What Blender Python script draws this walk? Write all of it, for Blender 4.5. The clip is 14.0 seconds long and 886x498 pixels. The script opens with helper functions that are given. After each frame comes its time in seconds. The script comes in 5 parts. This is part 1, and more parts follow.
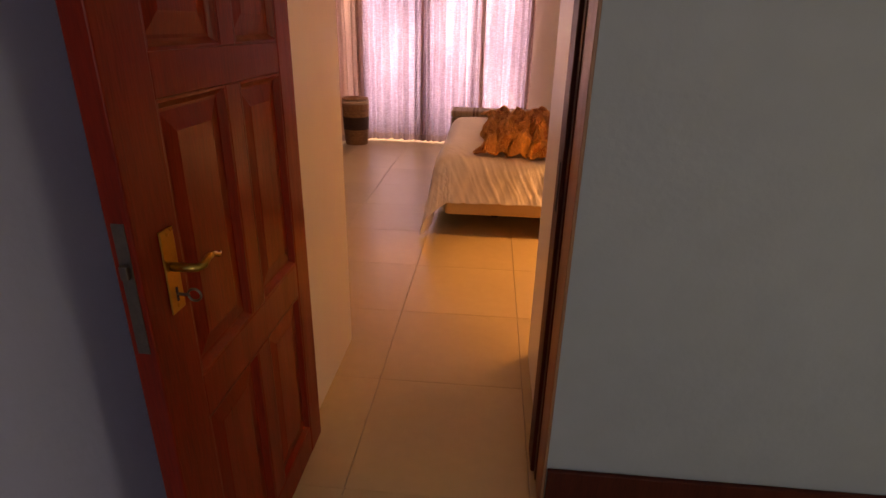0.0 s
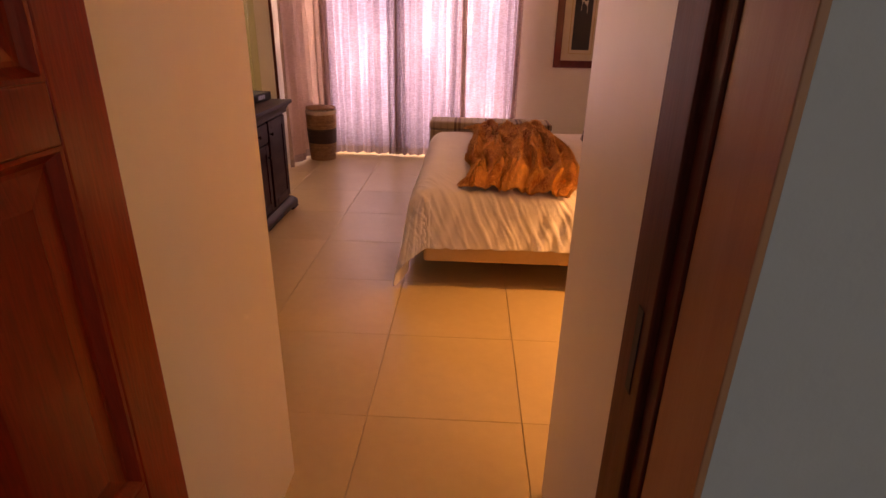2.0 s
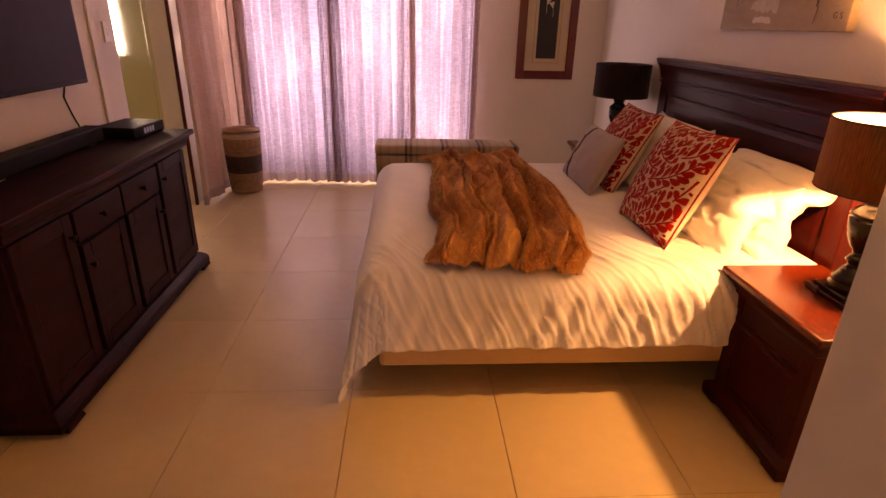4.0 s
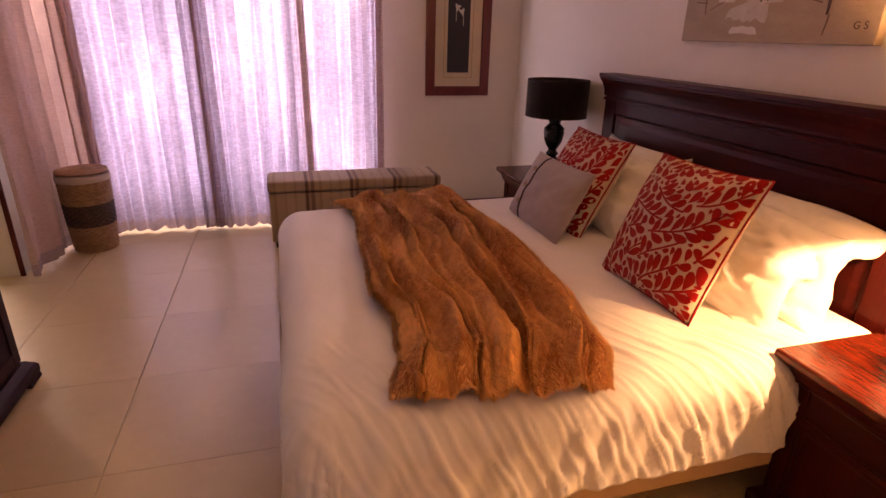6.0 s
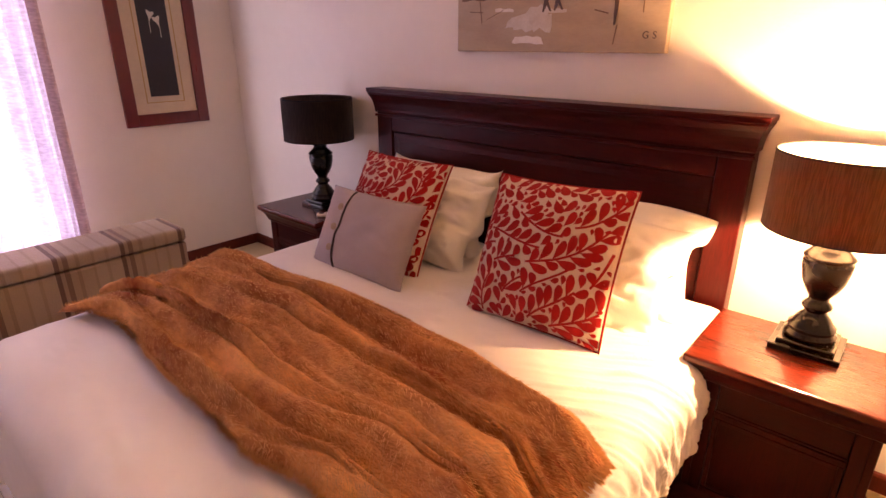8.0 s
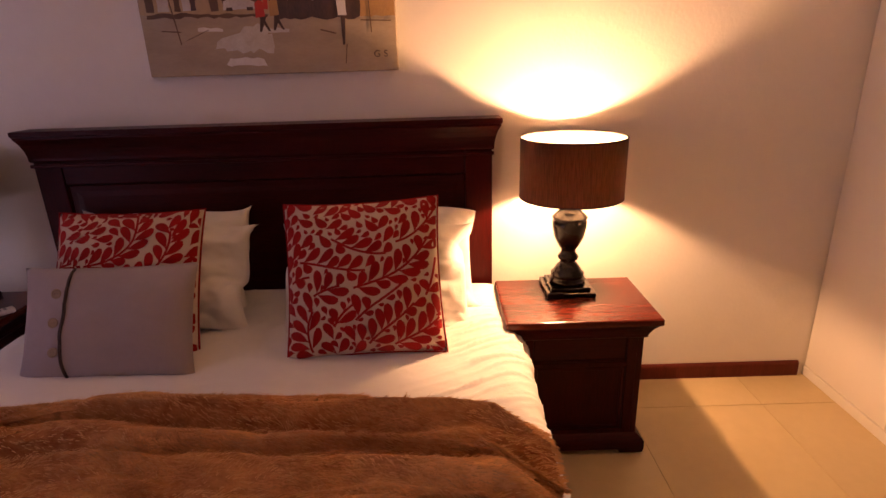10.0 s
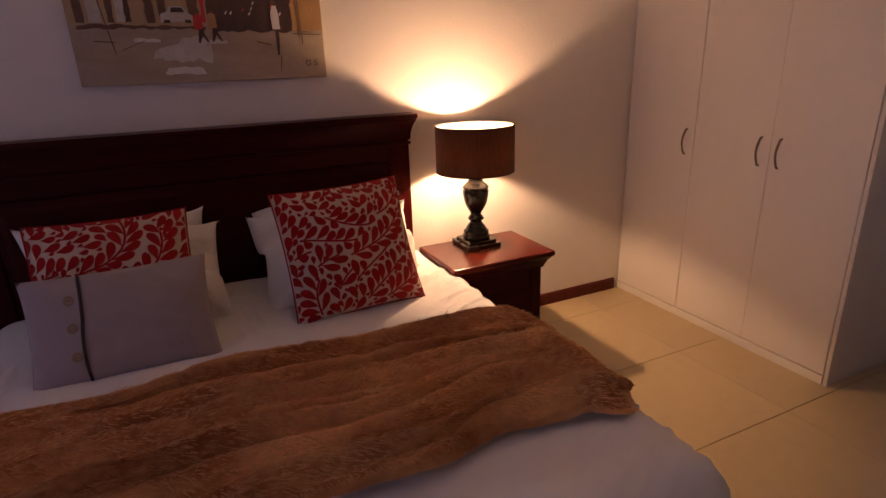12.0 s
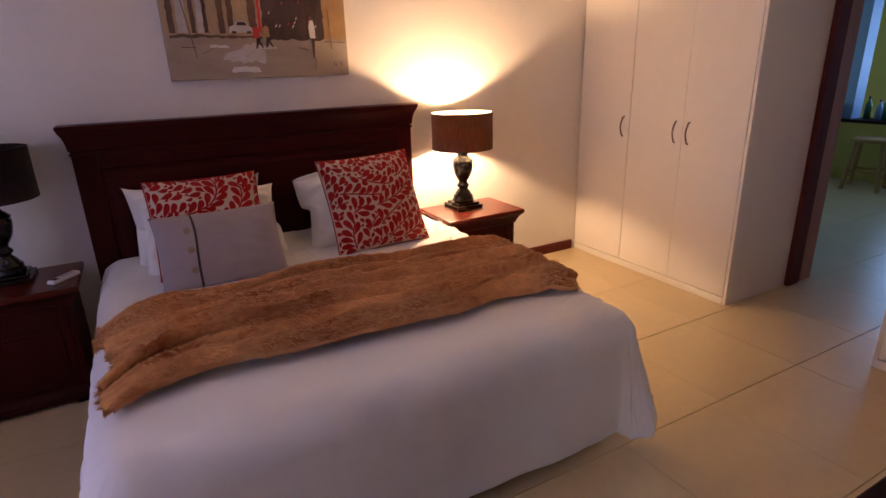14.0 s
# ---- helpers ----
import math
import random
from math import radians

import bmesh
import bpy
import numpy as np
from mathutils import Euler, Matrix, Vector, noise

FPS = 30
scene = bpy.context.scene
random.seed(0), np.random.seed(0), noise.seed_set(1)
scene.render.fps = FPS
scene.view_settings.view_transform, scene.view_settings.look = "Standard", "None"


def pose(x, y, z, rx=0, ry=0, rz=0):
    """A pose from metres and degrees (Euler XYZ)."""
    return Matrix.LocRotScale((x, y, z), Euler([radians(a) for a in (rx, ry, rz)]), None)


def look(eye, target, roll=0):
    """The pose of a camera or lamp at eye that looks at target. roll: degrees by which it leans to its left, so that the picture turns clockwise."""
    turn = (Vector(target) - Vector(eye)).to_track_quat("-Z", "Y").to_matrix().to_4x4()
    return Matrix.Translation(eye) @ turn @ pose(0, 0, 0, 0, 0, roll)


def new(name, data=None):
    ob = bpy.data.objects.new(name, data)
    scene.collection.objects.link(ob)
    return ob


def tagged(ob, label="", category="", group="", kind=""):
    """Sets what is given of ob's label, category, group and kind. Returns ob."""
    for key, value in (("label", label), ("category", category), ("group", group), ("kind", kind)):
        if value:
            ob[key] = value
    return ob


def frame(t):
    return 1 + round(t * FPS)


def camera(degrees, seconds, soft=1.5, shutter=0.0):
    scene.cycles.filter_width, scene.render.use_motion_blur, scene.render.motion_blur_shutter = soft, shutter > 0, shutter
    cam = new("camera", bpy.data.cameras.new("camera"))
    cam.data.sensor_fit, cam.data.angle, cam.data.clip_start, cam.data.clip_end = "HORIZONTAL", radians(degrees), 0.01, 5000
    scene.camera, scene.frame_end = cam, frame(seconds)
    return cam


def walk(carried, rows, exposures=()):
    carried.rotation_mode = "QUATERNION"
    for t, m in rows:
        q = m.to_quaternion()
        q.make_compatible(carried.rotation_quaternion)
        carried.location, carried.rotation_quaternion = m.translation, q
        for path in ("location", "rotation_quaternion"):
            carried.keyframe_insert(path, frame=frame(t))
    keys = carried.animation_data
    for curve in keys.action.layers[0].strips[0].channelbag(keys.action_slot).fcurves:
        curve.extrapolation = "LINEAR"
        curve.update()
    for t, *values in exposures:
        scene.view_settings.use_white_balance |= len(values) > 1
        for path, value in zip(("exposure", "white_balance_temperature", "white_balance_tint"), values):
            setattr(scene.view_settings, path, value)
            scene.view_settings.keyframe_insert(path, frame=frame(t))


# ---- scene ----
cam = camera(77.7, 14.0)
PATH = [
    (0, (0.207, 0.364, 1.404), (0.06, 2.209, 0.645), 1.3),
    (0.5, (0.19, 0.482, 1.392), (0.056, 2.327, 0.633), 0.8),
    (1, (0.188, 0.745, 1.406), (0.067, 2.588, 0.641), 0.7),
    (1.5, (0.172, 0.915, 1.426), (0.078, 2.759, 0.656), 1.9),
    (2, (0.152, 1.178, 1.428), (0.074, 3.023, 0.66), 1.2),
    (2.5, (0.14, 1.391, 1.44), (0.117, 3.235, 0.667), 0.8),
    (3, (0.117, 1.674, 1.455), (0.149, 3.518, 0.681), 1.0),
    (5.5, (-0.08, 2.723, 1.45), (0.291, 4.548, 0.72), 1.5),
    (6, (-0.105, 2.952, 1.452), (0.417, 4.74, 0.725), 1.5),
    (6.5, (-0.12, 3.147, 1.444), (0.593, 4.874, 0.731), 1.7),
    (7, (-0.25, 3.313, 1.439), (0.736, 4.908, 0.744), 2.0),
    (7.5, (-0.295, 3.47, 1.462), (0.919, 4.897, 0.762), 0.5),
    (8, (-0.326, 3.659, 1.489), (1.089, 4.886, 0.786), 0.0),
    (8.5, (-0.419, 3.787, 1.498), (1.164, 4.796, 0.806), -0.2),
    (9, (-0.437, 3.924, 1.478), (1.319, 4.6, 0.801), -0.9),
    (11.5, (-0.699, 4.911, 1.484), (1.074, 4.234, 0.855), -2.0),
    (12, (-0.834, 5.091, 1.499), (0.886, 4.301, 0.855), -2.0),
    (12.5, (-1.009, 5.184, 1.501), (0.692, 4.353, 0.856), -2.0),
    (13, (-1.163, 5.376, 1.505), (0.52, 4.508, 0.861), -1.9),
    (13.5, (-1.302, 5.513, 1.513), (0.368, 4.625, 0.863), -1.6),
    (14, (-1.509, 5.617, 1.506), (0.159, 4.719, 0.863), -1.7),
]
EXPOSURES = [(0.0, 0.75, 11700, 43), (1.5, 0.74, 11700, 45), (3.2, 0.68, 11000, 45), (5.5, 0.66, 8500, 41), (6.5, 1.12, 7600, 37), (7.5, 1.58, 7050, 32), (9.0, 1.18, 6950, 37),
             (11.5, -0.38, 6250, 33), (12.5, -0.1, 5600, 27), (14.0, 0.66, 5500, 18)]
walk(cam, [(t, look(eye, target, roll)) for t, eye, target, roll in PATH], EXPOSURES)

# ---- world, sun, lamps ----
world = bpy.data.worlds.new("sky")
scene.world = world
world.use_nodes = True
wn = world.node_tree.nodes
sky = wn.new("ShaderNodeTexSky")
sky.sky_type = "NISHITA"
sky.sun_disc = False
sky.sun_elevation, sky.sun_rotation = radians(25), radians(10)
wn["Background"].inputs["Strength"].default_value = 0.10
world.node_tree.links.new(sky.outputs[0], wn["Background"].inputs["Color"])


def lamp(name, kind, place, aim, energy, color, size=0.1, size_y=0.1):
    data = bpy.data.lights.new(name, kind)
    data.energy, data.color = energy, color
    if kind == "AREA":
        data.shape, data.size, data.size_y = "RECTANGLE", size, size_y
    elif kind == "SUN":
        data.angle = radians(0.6)
    else:
        data.shadow_soft_size = size
    ob = new(name, data)
    ob.matrix_world = look(place, aim)
    return ob


SUN = lamp("sun", "SUN", (1.2, 14.0, 4.1), (0.0, 7.4, 1.0), 4.0, (1.0, 0.92, 0.86))
DAY = lamp("window_daylight", "AREA", (-0.53, 7.60, 1.19), (-0.53, 0.0, 1.1), 60, (0.84, 0.81, 0.95), 2.26, 1.86)
BULB = lamp("bedside_bulb_light", "POINT", (1.582, 3.788, 1.085), (1.582, 3.788, 0.0), 46, (1.0, 0.59, 0.255), 0.022)
# Fill lamp in an unseen, added south opening; it brightens the hall walls.
KITCHEN_FILL = lamp("kitchen_fill_light", "AREA", (1.25, -3.25, 1.5), (1.25, 2.0, 1.2), 14, (0.42, 0.66, 1.0), 1.3, 1.2)
# Second fill lamp, in an unseen east opening added to brighten the bar wall.
KITCHEN_SIDE_FILL = lamp("kitchen_side_fill_light", "AREA", (4.08, -0.5, 1.5), (0.0, -0.9, 0.9), 5, (0.60, 0.95, 0.95), 1.2, 1.1)
BATH_DAY = lamp("bathroom_window_daylight", "AREA", (-3.08, 8.17, 1.5), (-3.08, 4.0, 1.2), 12, (1.0, 0.93, 0.84), 0.5, 0.8)


# ---- materials ----
def mat(name, col, col2=None, scale=4.0, rough=0.5, metal=0.0, bump=0.0, bscale=60.0, stretch=(1, 1, 1), rvar=0.12, vary=0.0,
        sheen=0.0, coat=0.0, fine=0.35, spec=0.5):
    """Two scales of noise in the colour, one of wear in the gloss, and a fine relief."""
    m = bpy.data.materials.new(name)
    m.use_nodes = True
    n, l = m.node_tree.nodes, m.node_tree.links
    b = n["Principled BSDF"]
    tc = n.new("ShaderNodeTexCoord")
    mp = n.new("ShaderNodeMapping")
    mp.inputs["Scale"].default_value = stretch
    l.new(tc.outputs["Object"], mp.inputs["Vector"])
    big, small = n.new("ShaderNodeTexNoise"), n.new("ShaderNodeTexNoise")
    big.inputs["Scale"].default_value, small.inputs["Scale"].default_value = scale, scale * 9
    big.inputs["Detail"].default_value, small.inputs["Detail"].default_value = 4, 5
    for t in (big, small):
        l.new(mp.outputs[0], t.inputs["Vector"])
    mix = n.new("ShaderNodeMath")
    mix.operation = "MULTIPLY_ADD"
    mix.inputs[1].default_value = fine
    l.new(small.outputs[0], mix.inputs[0])
    sub = n.new("ShaderNodeMath")
    sub.operation = "MULTIPLY"
    sub.inputs[1].default_value = 1 - fine
    l.new(big.outputs[0], sub.inputs[0])
    l.new(sub.outputs[0], mix.inputs[2])
    ramp = n.new("ShaderNodeMapRange")
    ramp.inputs[1].default_value, ramp.inputs[2].default_value = 0.32, 0.68
    l.new(mix.outputs[0], ramp.inputs[0])
    cm = n.new("ShaderNodeMix")
    cm.data_type = "RGBA"
    c2 = col2 or tuple(c * 0.86 for c in col)
    cm.inputs["A"].default_value, cm.inputs["B"].default_value = (*col, 1), (*c2, 1)
    l.new(ramp.outputs[0], cm.inputs["Factor"])
    out = cm.outputs["Result"]
    if vary:
        oi, hs = n.new("ShaderNodeObjectInfo"), n.new("ShaderNodeHueSaturation")
        mr = n.new("ShaderNodeMapRange")
        mr.inputs[3].default_value, mr.inputs[4].default_value = 1 - vary, 1 + vary
        l.new(oi.outputs["Random"], mr.inputs[0])
        l.new(mr.outputs[0], hs.inputs["Value"])
        l.new(out, hs.inputs["Color"])
        out = hs.outputs[0]
    l.new(out, b.inputs["Base Color"])
    rr = n.new("ShaderNodeMapRange")
    rr.inputs[3].default_value, rr.inputs[4].default_value = max(0.02, rough - rvar), min(1, rough + rvar)
    l.new(big.outputs[0], rr.inputs[0])
    l.new(rr.outputs[0], b.inputs["Roughness"])
    b.inputs["Metallic"].default_value = metal
    b.inputs["Specular IOR Level"].default_value = spec
    b.inputs["Sheen Weight"].default_value = sheen
    b.inputs["Coat Weight"].default_value = coat
    b.inputs["Coat Roughness"].default_value = 0.15
    if bump:
        bn, bt = n.new("ShaderNodeBump"), n.new("ShaderNodeTexNoise")
        bt.inputs["Scale"].default_value, bt.inputs["Detail"].default_value = bscale, 6
        l.new(mp.outputs[0], bt.inputs["Vector"])
        bn.inputs["Strength"].default_value, bn.inputs["Distance"].default_value = bump, 0.01
        l.new(bt.outputs[0], bn.inputs["Height"])
        l.new(bn.outputs[0], b.inputs["Normal"])
    return m


def cloth(name, col, col2, light, clear, slub=(42, 42, 210), through_=None, streak=(1, 1, 1), dark=0.30):
    """Thin fabric: part of the light goes through it scattered, a little straight through the open weave."""
    m = mat(name, col, col2, 6, 0.9, 0, 0.25, 500, streak, rvar=0.05, sheen=0.2, spec=0.15)
    n, l = m.node_tree.nodes, m.node_tree.links
    b, o = n["Principled BSDF"], n["Material Output"]
    tr, cl = n.new("ShaderNodeBsdfTranslucent"), n.new("ShaderNodeBsdfTransparent")
    tc, mp, nz = n.new("ShaderNodeTexCoord"), n.new("ShaderNodeMapping"), n.new("ShaderNodeTexNoise")
    mp.inputs["Scale"].default_value = slub
    l.new(tc.outputs["Object"], mp.inputs[0])
    l.new(mp.outputs[0], nz.inputs["Vector"])
    nz.inputs["Scale"].default_value, nz.inputs["Detail"].default_value = 1.0, 3
    mr = n.new("ShaderNodeMapRange")
    mr.inputs[1].default_value, mr.inputs[2].default_value = 0.40, 0.62
    mr.inputs[3].default_value, mr.inputs[4].default_value = 0.38, 1.0
    l.new(nz.outputs[0], mr.inputs[0])
    tint = n.new("ShaderNodeMix")
    tint.data_type = "RGBA"
    tint.inputs["A"].default_value = (*[c * dark for c in (through_ or col2)], 1)
    tint.inputs["B"].default_value = (*[min(1, c * 1.25) for c in (through_ or col)], 1)
    l.new(mr.outputs[0], tint.inputs["Factor"])
    l.new(tint.outputs["Result"], tr.inputs[0])
    s1, s2 = n.new("ShaderNodeMixShader"), n.new("ShaderNodeMixShader")
    s1.inputs[0].default_value = light
    l.new(b.outputs[0], s1.inputs[1])
    l.new(tr.outputs[0], s1.inputs[2])
    cm = n.new("ShaderNodeMath")
    cm.operation = "MULTIPLY"
    cm.inputs[1].default_value = clear
    l.new(mr.outputs[0], cm.inputs[0])
    l.new(cm.outputs[0], s2.inputs[0])
    l.new(s1.outputs[0], s2.inputs[1])
    l.new(cl.outputs[0], s2.inputs[2])
    l.new(s2.outputs[0], o.inputs[0])
    return m


def glass(name, col, rough=0.02):
    m = bpy.data.materials.new(name)
    m.use_nodes = True
    b = m.node_tree.nodes["Principled BSDF"]
    b.inputs["Base Color"].default_value = (*col, 1)
    b.inputs["Transmission Weight"].default_value = 1.0
    b.inputs["Roughness"].default_value, b.inputs["IOR"].default_value = rough, 1.45
    return m


def glow(name, col, power):
    m = bpy.data.materials.new(name)
    m.use_nodes = True
    b = m.node_tree.nodes["Principled BSDF"]
    b.inputs["Base Color"].default_value = (*col, 1)
    b.inputs["Emission Color"].default_value = (*col, 1)
    b.inputs["Emission Strength"].default_value = power
    return m


def striped(name, stops, period):
    """Woven stripes across the local x axis."""
    m = mat(name, (0.5, 0.4, 0.3), None, 9, 0.9, 0, 0.35, 420, sheen=0.15, spec=0.2)
    n, l = m.node_tree.nodes, m.node_tree.links
    tc, sp, md, rp = n.new("ShaderNodeTexCoord"), n.new("ShaderNodeSeparateXYZ"), n.new("ShaderNodeMath"), n.new("ShaderNodeValToRGB")
    l.new(tc.outputs["Object"], sp.inputs[0])
    md.operation = "WRAP"
    md.inputs[1].default_value, md.inputs[2].default_value = period, 0
    l.new(sp.outputs[0], md.inputs[0])
    dv = n.new("ShaderNodeMath")
    dv.operation = "DIVIDE"
    dv.inputs[1].default_value = period
    l.new(md.outputs[0], dv.inputs[0])
    l.new(dv.outputs[0], rp.inputs[0])
    rp.color_ramp.interpolation = "CONSTANT"
    e = rp.color_ramp.elements
    while len(e) < len(stops):
        e.new(0.5)
    for el, (p, c) in zip(e, stops):
        el.position, el.color = p, (*c, 1)
    mul = n.new("ShaderNodeMix")
    mul.data_type, mul.blend_type = "RGBA", "MULTIPLY"
    mul.inputs["Factor"].default_value = 0.3
    l.new(rp.outputs[0], mul.inputs["A"])
    nz = n.new("ShaderNodeTexNoise")
    nz.inputs["Scale"].default_value = 160
    l.new(tc.outputs["Object"], nz.inputs["Vector"])
    l.new(nz.outputs[0], mul.inputs["B"])
    l.new(mul.outputs["Result"], n["Principled BSDF"].inputs["Base Color"])
    return m


M_WALL = mat("wall_plaster", (0.79, 0.745, 0.69), (0.75, 0.705, 0.65), 1.5, 0.6, 0, 0.12, 55, rvar=0.1)
M_HALL = mat("hall_plaster", (0.455, 0.505, 0.515), (0.40, 0.445, 0.455), 1.3, 0.5, 0, 0.15, 45, rvar=0.12)
M_HALLB = mat("hall_blue_plaster", (0.56, 0.58, 0.80), (0.50, 0.52, 0.72), 1.3, 0.55, 0, 0.12, 45)
M_CEIL = mat("ceiling_paint", (0.8, 0.79, 0.76), (0.77, 0.76, 0.73), 1.0, 0.8, 0, 0.08, 40)
M_BATH = mat("bathroom_paint", (0.54, 0.49, 0.33), (0.50, 0.45, 0.30), 1.2, 0.5, 0, 0.1, 45)
M_YELLOW = mat("kitchen_paint", (0.62, 0.54, 0.12), (0.56, 0.49, 0.11), 1.2, 0.6, 0, 0.1, 45)
M_BLUE = mat("kitchen_blue_paint", (0.25, 0.36, 0.55), (0.22, 0.33, 0.5), 2, 0.5, 0, 0.08, 45)
M_TILE = mat("porcelain_tile", (0.61, 0.475, 0.265), (0.55, 0.42, 0.23), 2.2, 0.30, 0, 0.03, 90, rvar=0.06, vary=0.035, fine=0.45)
M_GROUT = mat("grout", (0.47, 0.37, 0.24), (0.40, 0.31, 0.19), 12, 0.9, 0, 0.2, 90)
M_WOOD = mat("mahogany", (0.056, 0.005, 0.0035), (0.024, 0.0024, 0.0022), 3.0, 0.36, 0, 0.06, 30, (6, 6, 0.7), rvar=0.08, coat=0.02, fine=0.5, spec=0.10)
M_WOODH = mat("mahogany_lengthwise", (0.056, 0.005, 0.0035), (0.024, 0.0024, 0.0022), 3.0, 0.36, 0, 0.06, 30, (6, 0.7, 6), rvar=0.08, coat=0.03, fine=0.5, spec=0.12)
# Same mahogany, polished; the lamp's glow is put into this lighter, redder colour.
M_TOP_LIT = mat("polished_mahogany_lamplit", (0.115, 0.016, 0.006), (0.045, 0.006, 0.003), 3.0, 0.22, 0, 0.04, 30, (6, 0.7, 6), rvar=0.06, fine=0.5, spec=0.26)
M_DARK = mat("dark_stained_wood", (0.032, 0.0065, 0.009), (0.016, 0.0035, 0.0055), 3.0, 0.50, 0, 0.05, 30, (5, 0.8, 5), rvar=0.08, fine=0.5, spec=0.13)
M_DOOR = mat("meranti_door", (0.35, 0.020, 0.006), (0.19, 0.010, 0.003), 3.5, 0.36, 0, 0.06, 28, (7, 7, 0.6), rvar=0.1, coat=0.08, spec=0.22, fine=0.55)
M_FRAME = mat("meranti_frame", (0.13, 0.022, 0.011), (0.075, 0.012, 0.007), 3.5, 0.5, 0, 0.05, 28, (7, 7, 0.6), fine=0.55, spec=0.2)
M_JAMB = mat("worn_frame_face", (0.46, 0.21, 0.11), (0.40, 0.17, 0.09), 3.5, 0.45, 0, 0.05, 28, (7, 7, 0.6))
M_MELA = mat("painted_cupboard", (0.81, 0.755, 0.685), (0.78, 0.725, 0.655), 1.6, 0.42, 0, 0.06, 38, (1, 1, 0.4), rvar=0.06)
M_LINEN = mat("white_cotton", (0.84, 0.81, 0.79), (0.81, 0.78, 0.76), 4, 0.85, 0, 0.14, 420, sheen=0.15, spec=0.2)
M_PILLOW = mat("pillow_cotton", (0.85, 0.82, 0.775), (0.82, 0.79, 0.745), 4, 0.85, 0, 0.16, 380, sheen=0.15, spec=0.2)
M_BASE = mat("bed_base_cloth", (0.62, 0.43, 0.24), (0.56, 0.38, 0.21), 5, 0.85, 0, 0.15, 300)
M_RED = mat("red_flock", (0.37, 0.006, 0.005), (0.28, 0.0045, 0.004), 14, 0.85, 0, 0.3, 350, sheen=0.06, spec=0.2)
M_CREAM = mat("cushion_linen", (0.68, 0.55, 0.42), (0.62, 0.50, 0.38), 9, 0.9, 0, 0.3, 420, sheen=0.2, spec=0.2)
M_MAUVE = mat("mauve_linen", (0.40, 0.335, 0.335), (0.365, 0.305, 0.305), 8, 0.9, 0, 0.28, 420, sheen=0.2, spec=0.2)
M_PIPE = mat("dark_piping", (0.05, 0.03, 0.03), None, 20, 0.8)
M_BUTTON = mat("wooden_button", (0.34, 0.25, 0.16), (0.26, 0.18, 0.11), 60, 0.5)
M_FUR = mat("brown_faux_fur", (0.94, 0.51, 0.190), (0.30, 0.082, 0.026), 3.8, 0.8, 0, 0.7, 110, (2.2, 0.8, 1), spec=0.12, fine=0.28)
M_PILE = cloth("fur_nap", (1.0, 0.60, 0.26), (0.42, 0.135, 0.045), 0.28, 0.0, (12, 3, 5), (0.95, 0.56, 0.24), (1.6, 0.5, 1.0))
M_PILE.node_tree.nodes["Principled BSDF"].inputs["Sheen Weight"].default_value = 0.08
M_PILE.node_tree.nodes["Principled BSDF"].inputs["Sheen Tint"].default_value = (1.0, 0.72, 0.42, 1)
M_BLACK = mat("black_lacquer", (0.005, 0.004, 0.004), (0.009, 0.006, 0.005), 8, 0.26, 0, 0.03, 40, coat=0.08, spec=0.32)
M_SHADE = cloth("dark_shade_cloth", (0.030, 0.019, 0.020), (0.022, 0.014, 0.015), 0.45, 0.0, (300, 300, 18), (0.34, 0.195, 0.125), dark=0.6)
M_BRASS = mat("brass", (0.62, 0.35, 0.085), (0.48, 0.26, 0.065), 12, 0.28, 1.0, 0.03, 60)
M_STEEL = mat("aged_bronze", (0.24, 0.19, 0.16), (0.17, 0.13, 0.11), 20, 0.35, 1.0)
M_ALU = mat("window_frame_metal", (0.62, 0.56, 0.52), None, 10, 0.45, 0.6)
M_SHEER = cloth("linen_sheer", (0.56, 0.44, 0.46), (0.44, 0.33, 0.34), 0.42, 0.07, (19, 19, 92), (0.43, 0.40, 0.55), dark=0.16)
M_DRAPE = cloth("linen_drape", (0.62, 0.45, 0.40), (0.52, 0.36, 0.31), 0.16, 0.01, (20, 20, 125))
M_EDGE = cloth("linen_side_hem", (0.60, 0.42, 0.36), (0.50, 0.34, 0.29), 0.55, 0.0, (20, 20, 125), (0.95, 0.66, 0.58), dark=0.6)
M_HEM = cloth("linen_hem", (0.44, 0.34, 0.345), (0.38, 0.29, 0.295), 0.35, 0.03)
M_PLASTIC = mat("black_plastic", (0.014, 0.014, 0.017), None, 10, 0.5, 0, 0.02, 200, spec=0.10)
M_SCREEN = mat("dark_screen", (0.024, 0.010, 0.020), (0.018, 0.008, 0.016), 2, 0.22, rvar=0.03, spec=0.05)
M_WHITE = mat("white_plastic", (0.78, 0.77, 0.74), None, 6, 0.35)
M_GREYP = mat("grey_rubber_keys", (0.3, 0.3, 0.31), None, 6, 0.6)
M_WICK = mat("wicker", (0.46, 0.27, 0.13), (0.28, 0.15, 0.07), 30, 0.6, 0, 0.2, 200, vary=0.1)
M_WICKD = mat("dark_wicker", (0.075, 0.042, 0.03), (0.05, 0.028, 0.02), 30, 0.6, 0, 0.2, 200, vary=0.1)
M_LINER = mat("basket_liner", (0.62, 0.50, 0.38), None, 12, 0.9, 0, 0.3, 300)
M_MATB = mat("mount_board", (0.66, 0.57, 0.42), None, 6, 0.85)
M_GOLD = mat("gold_fillet", (0.5, 0.33, 0.12), None, 20, 0.35, 0.8)
M_CHERRY = mat("cherry_frame", (0.17, 0.022, 0.022), (0.11, 0.014, 0.014), 4, 0.33, 0, 0.04, 40, (6, 6, 1), coat=0.3)
M_PRINT = mat("dark_print", (0.012, 0.013, 0.022), (0.022, 0.020, 0.030), 5, 0.5)
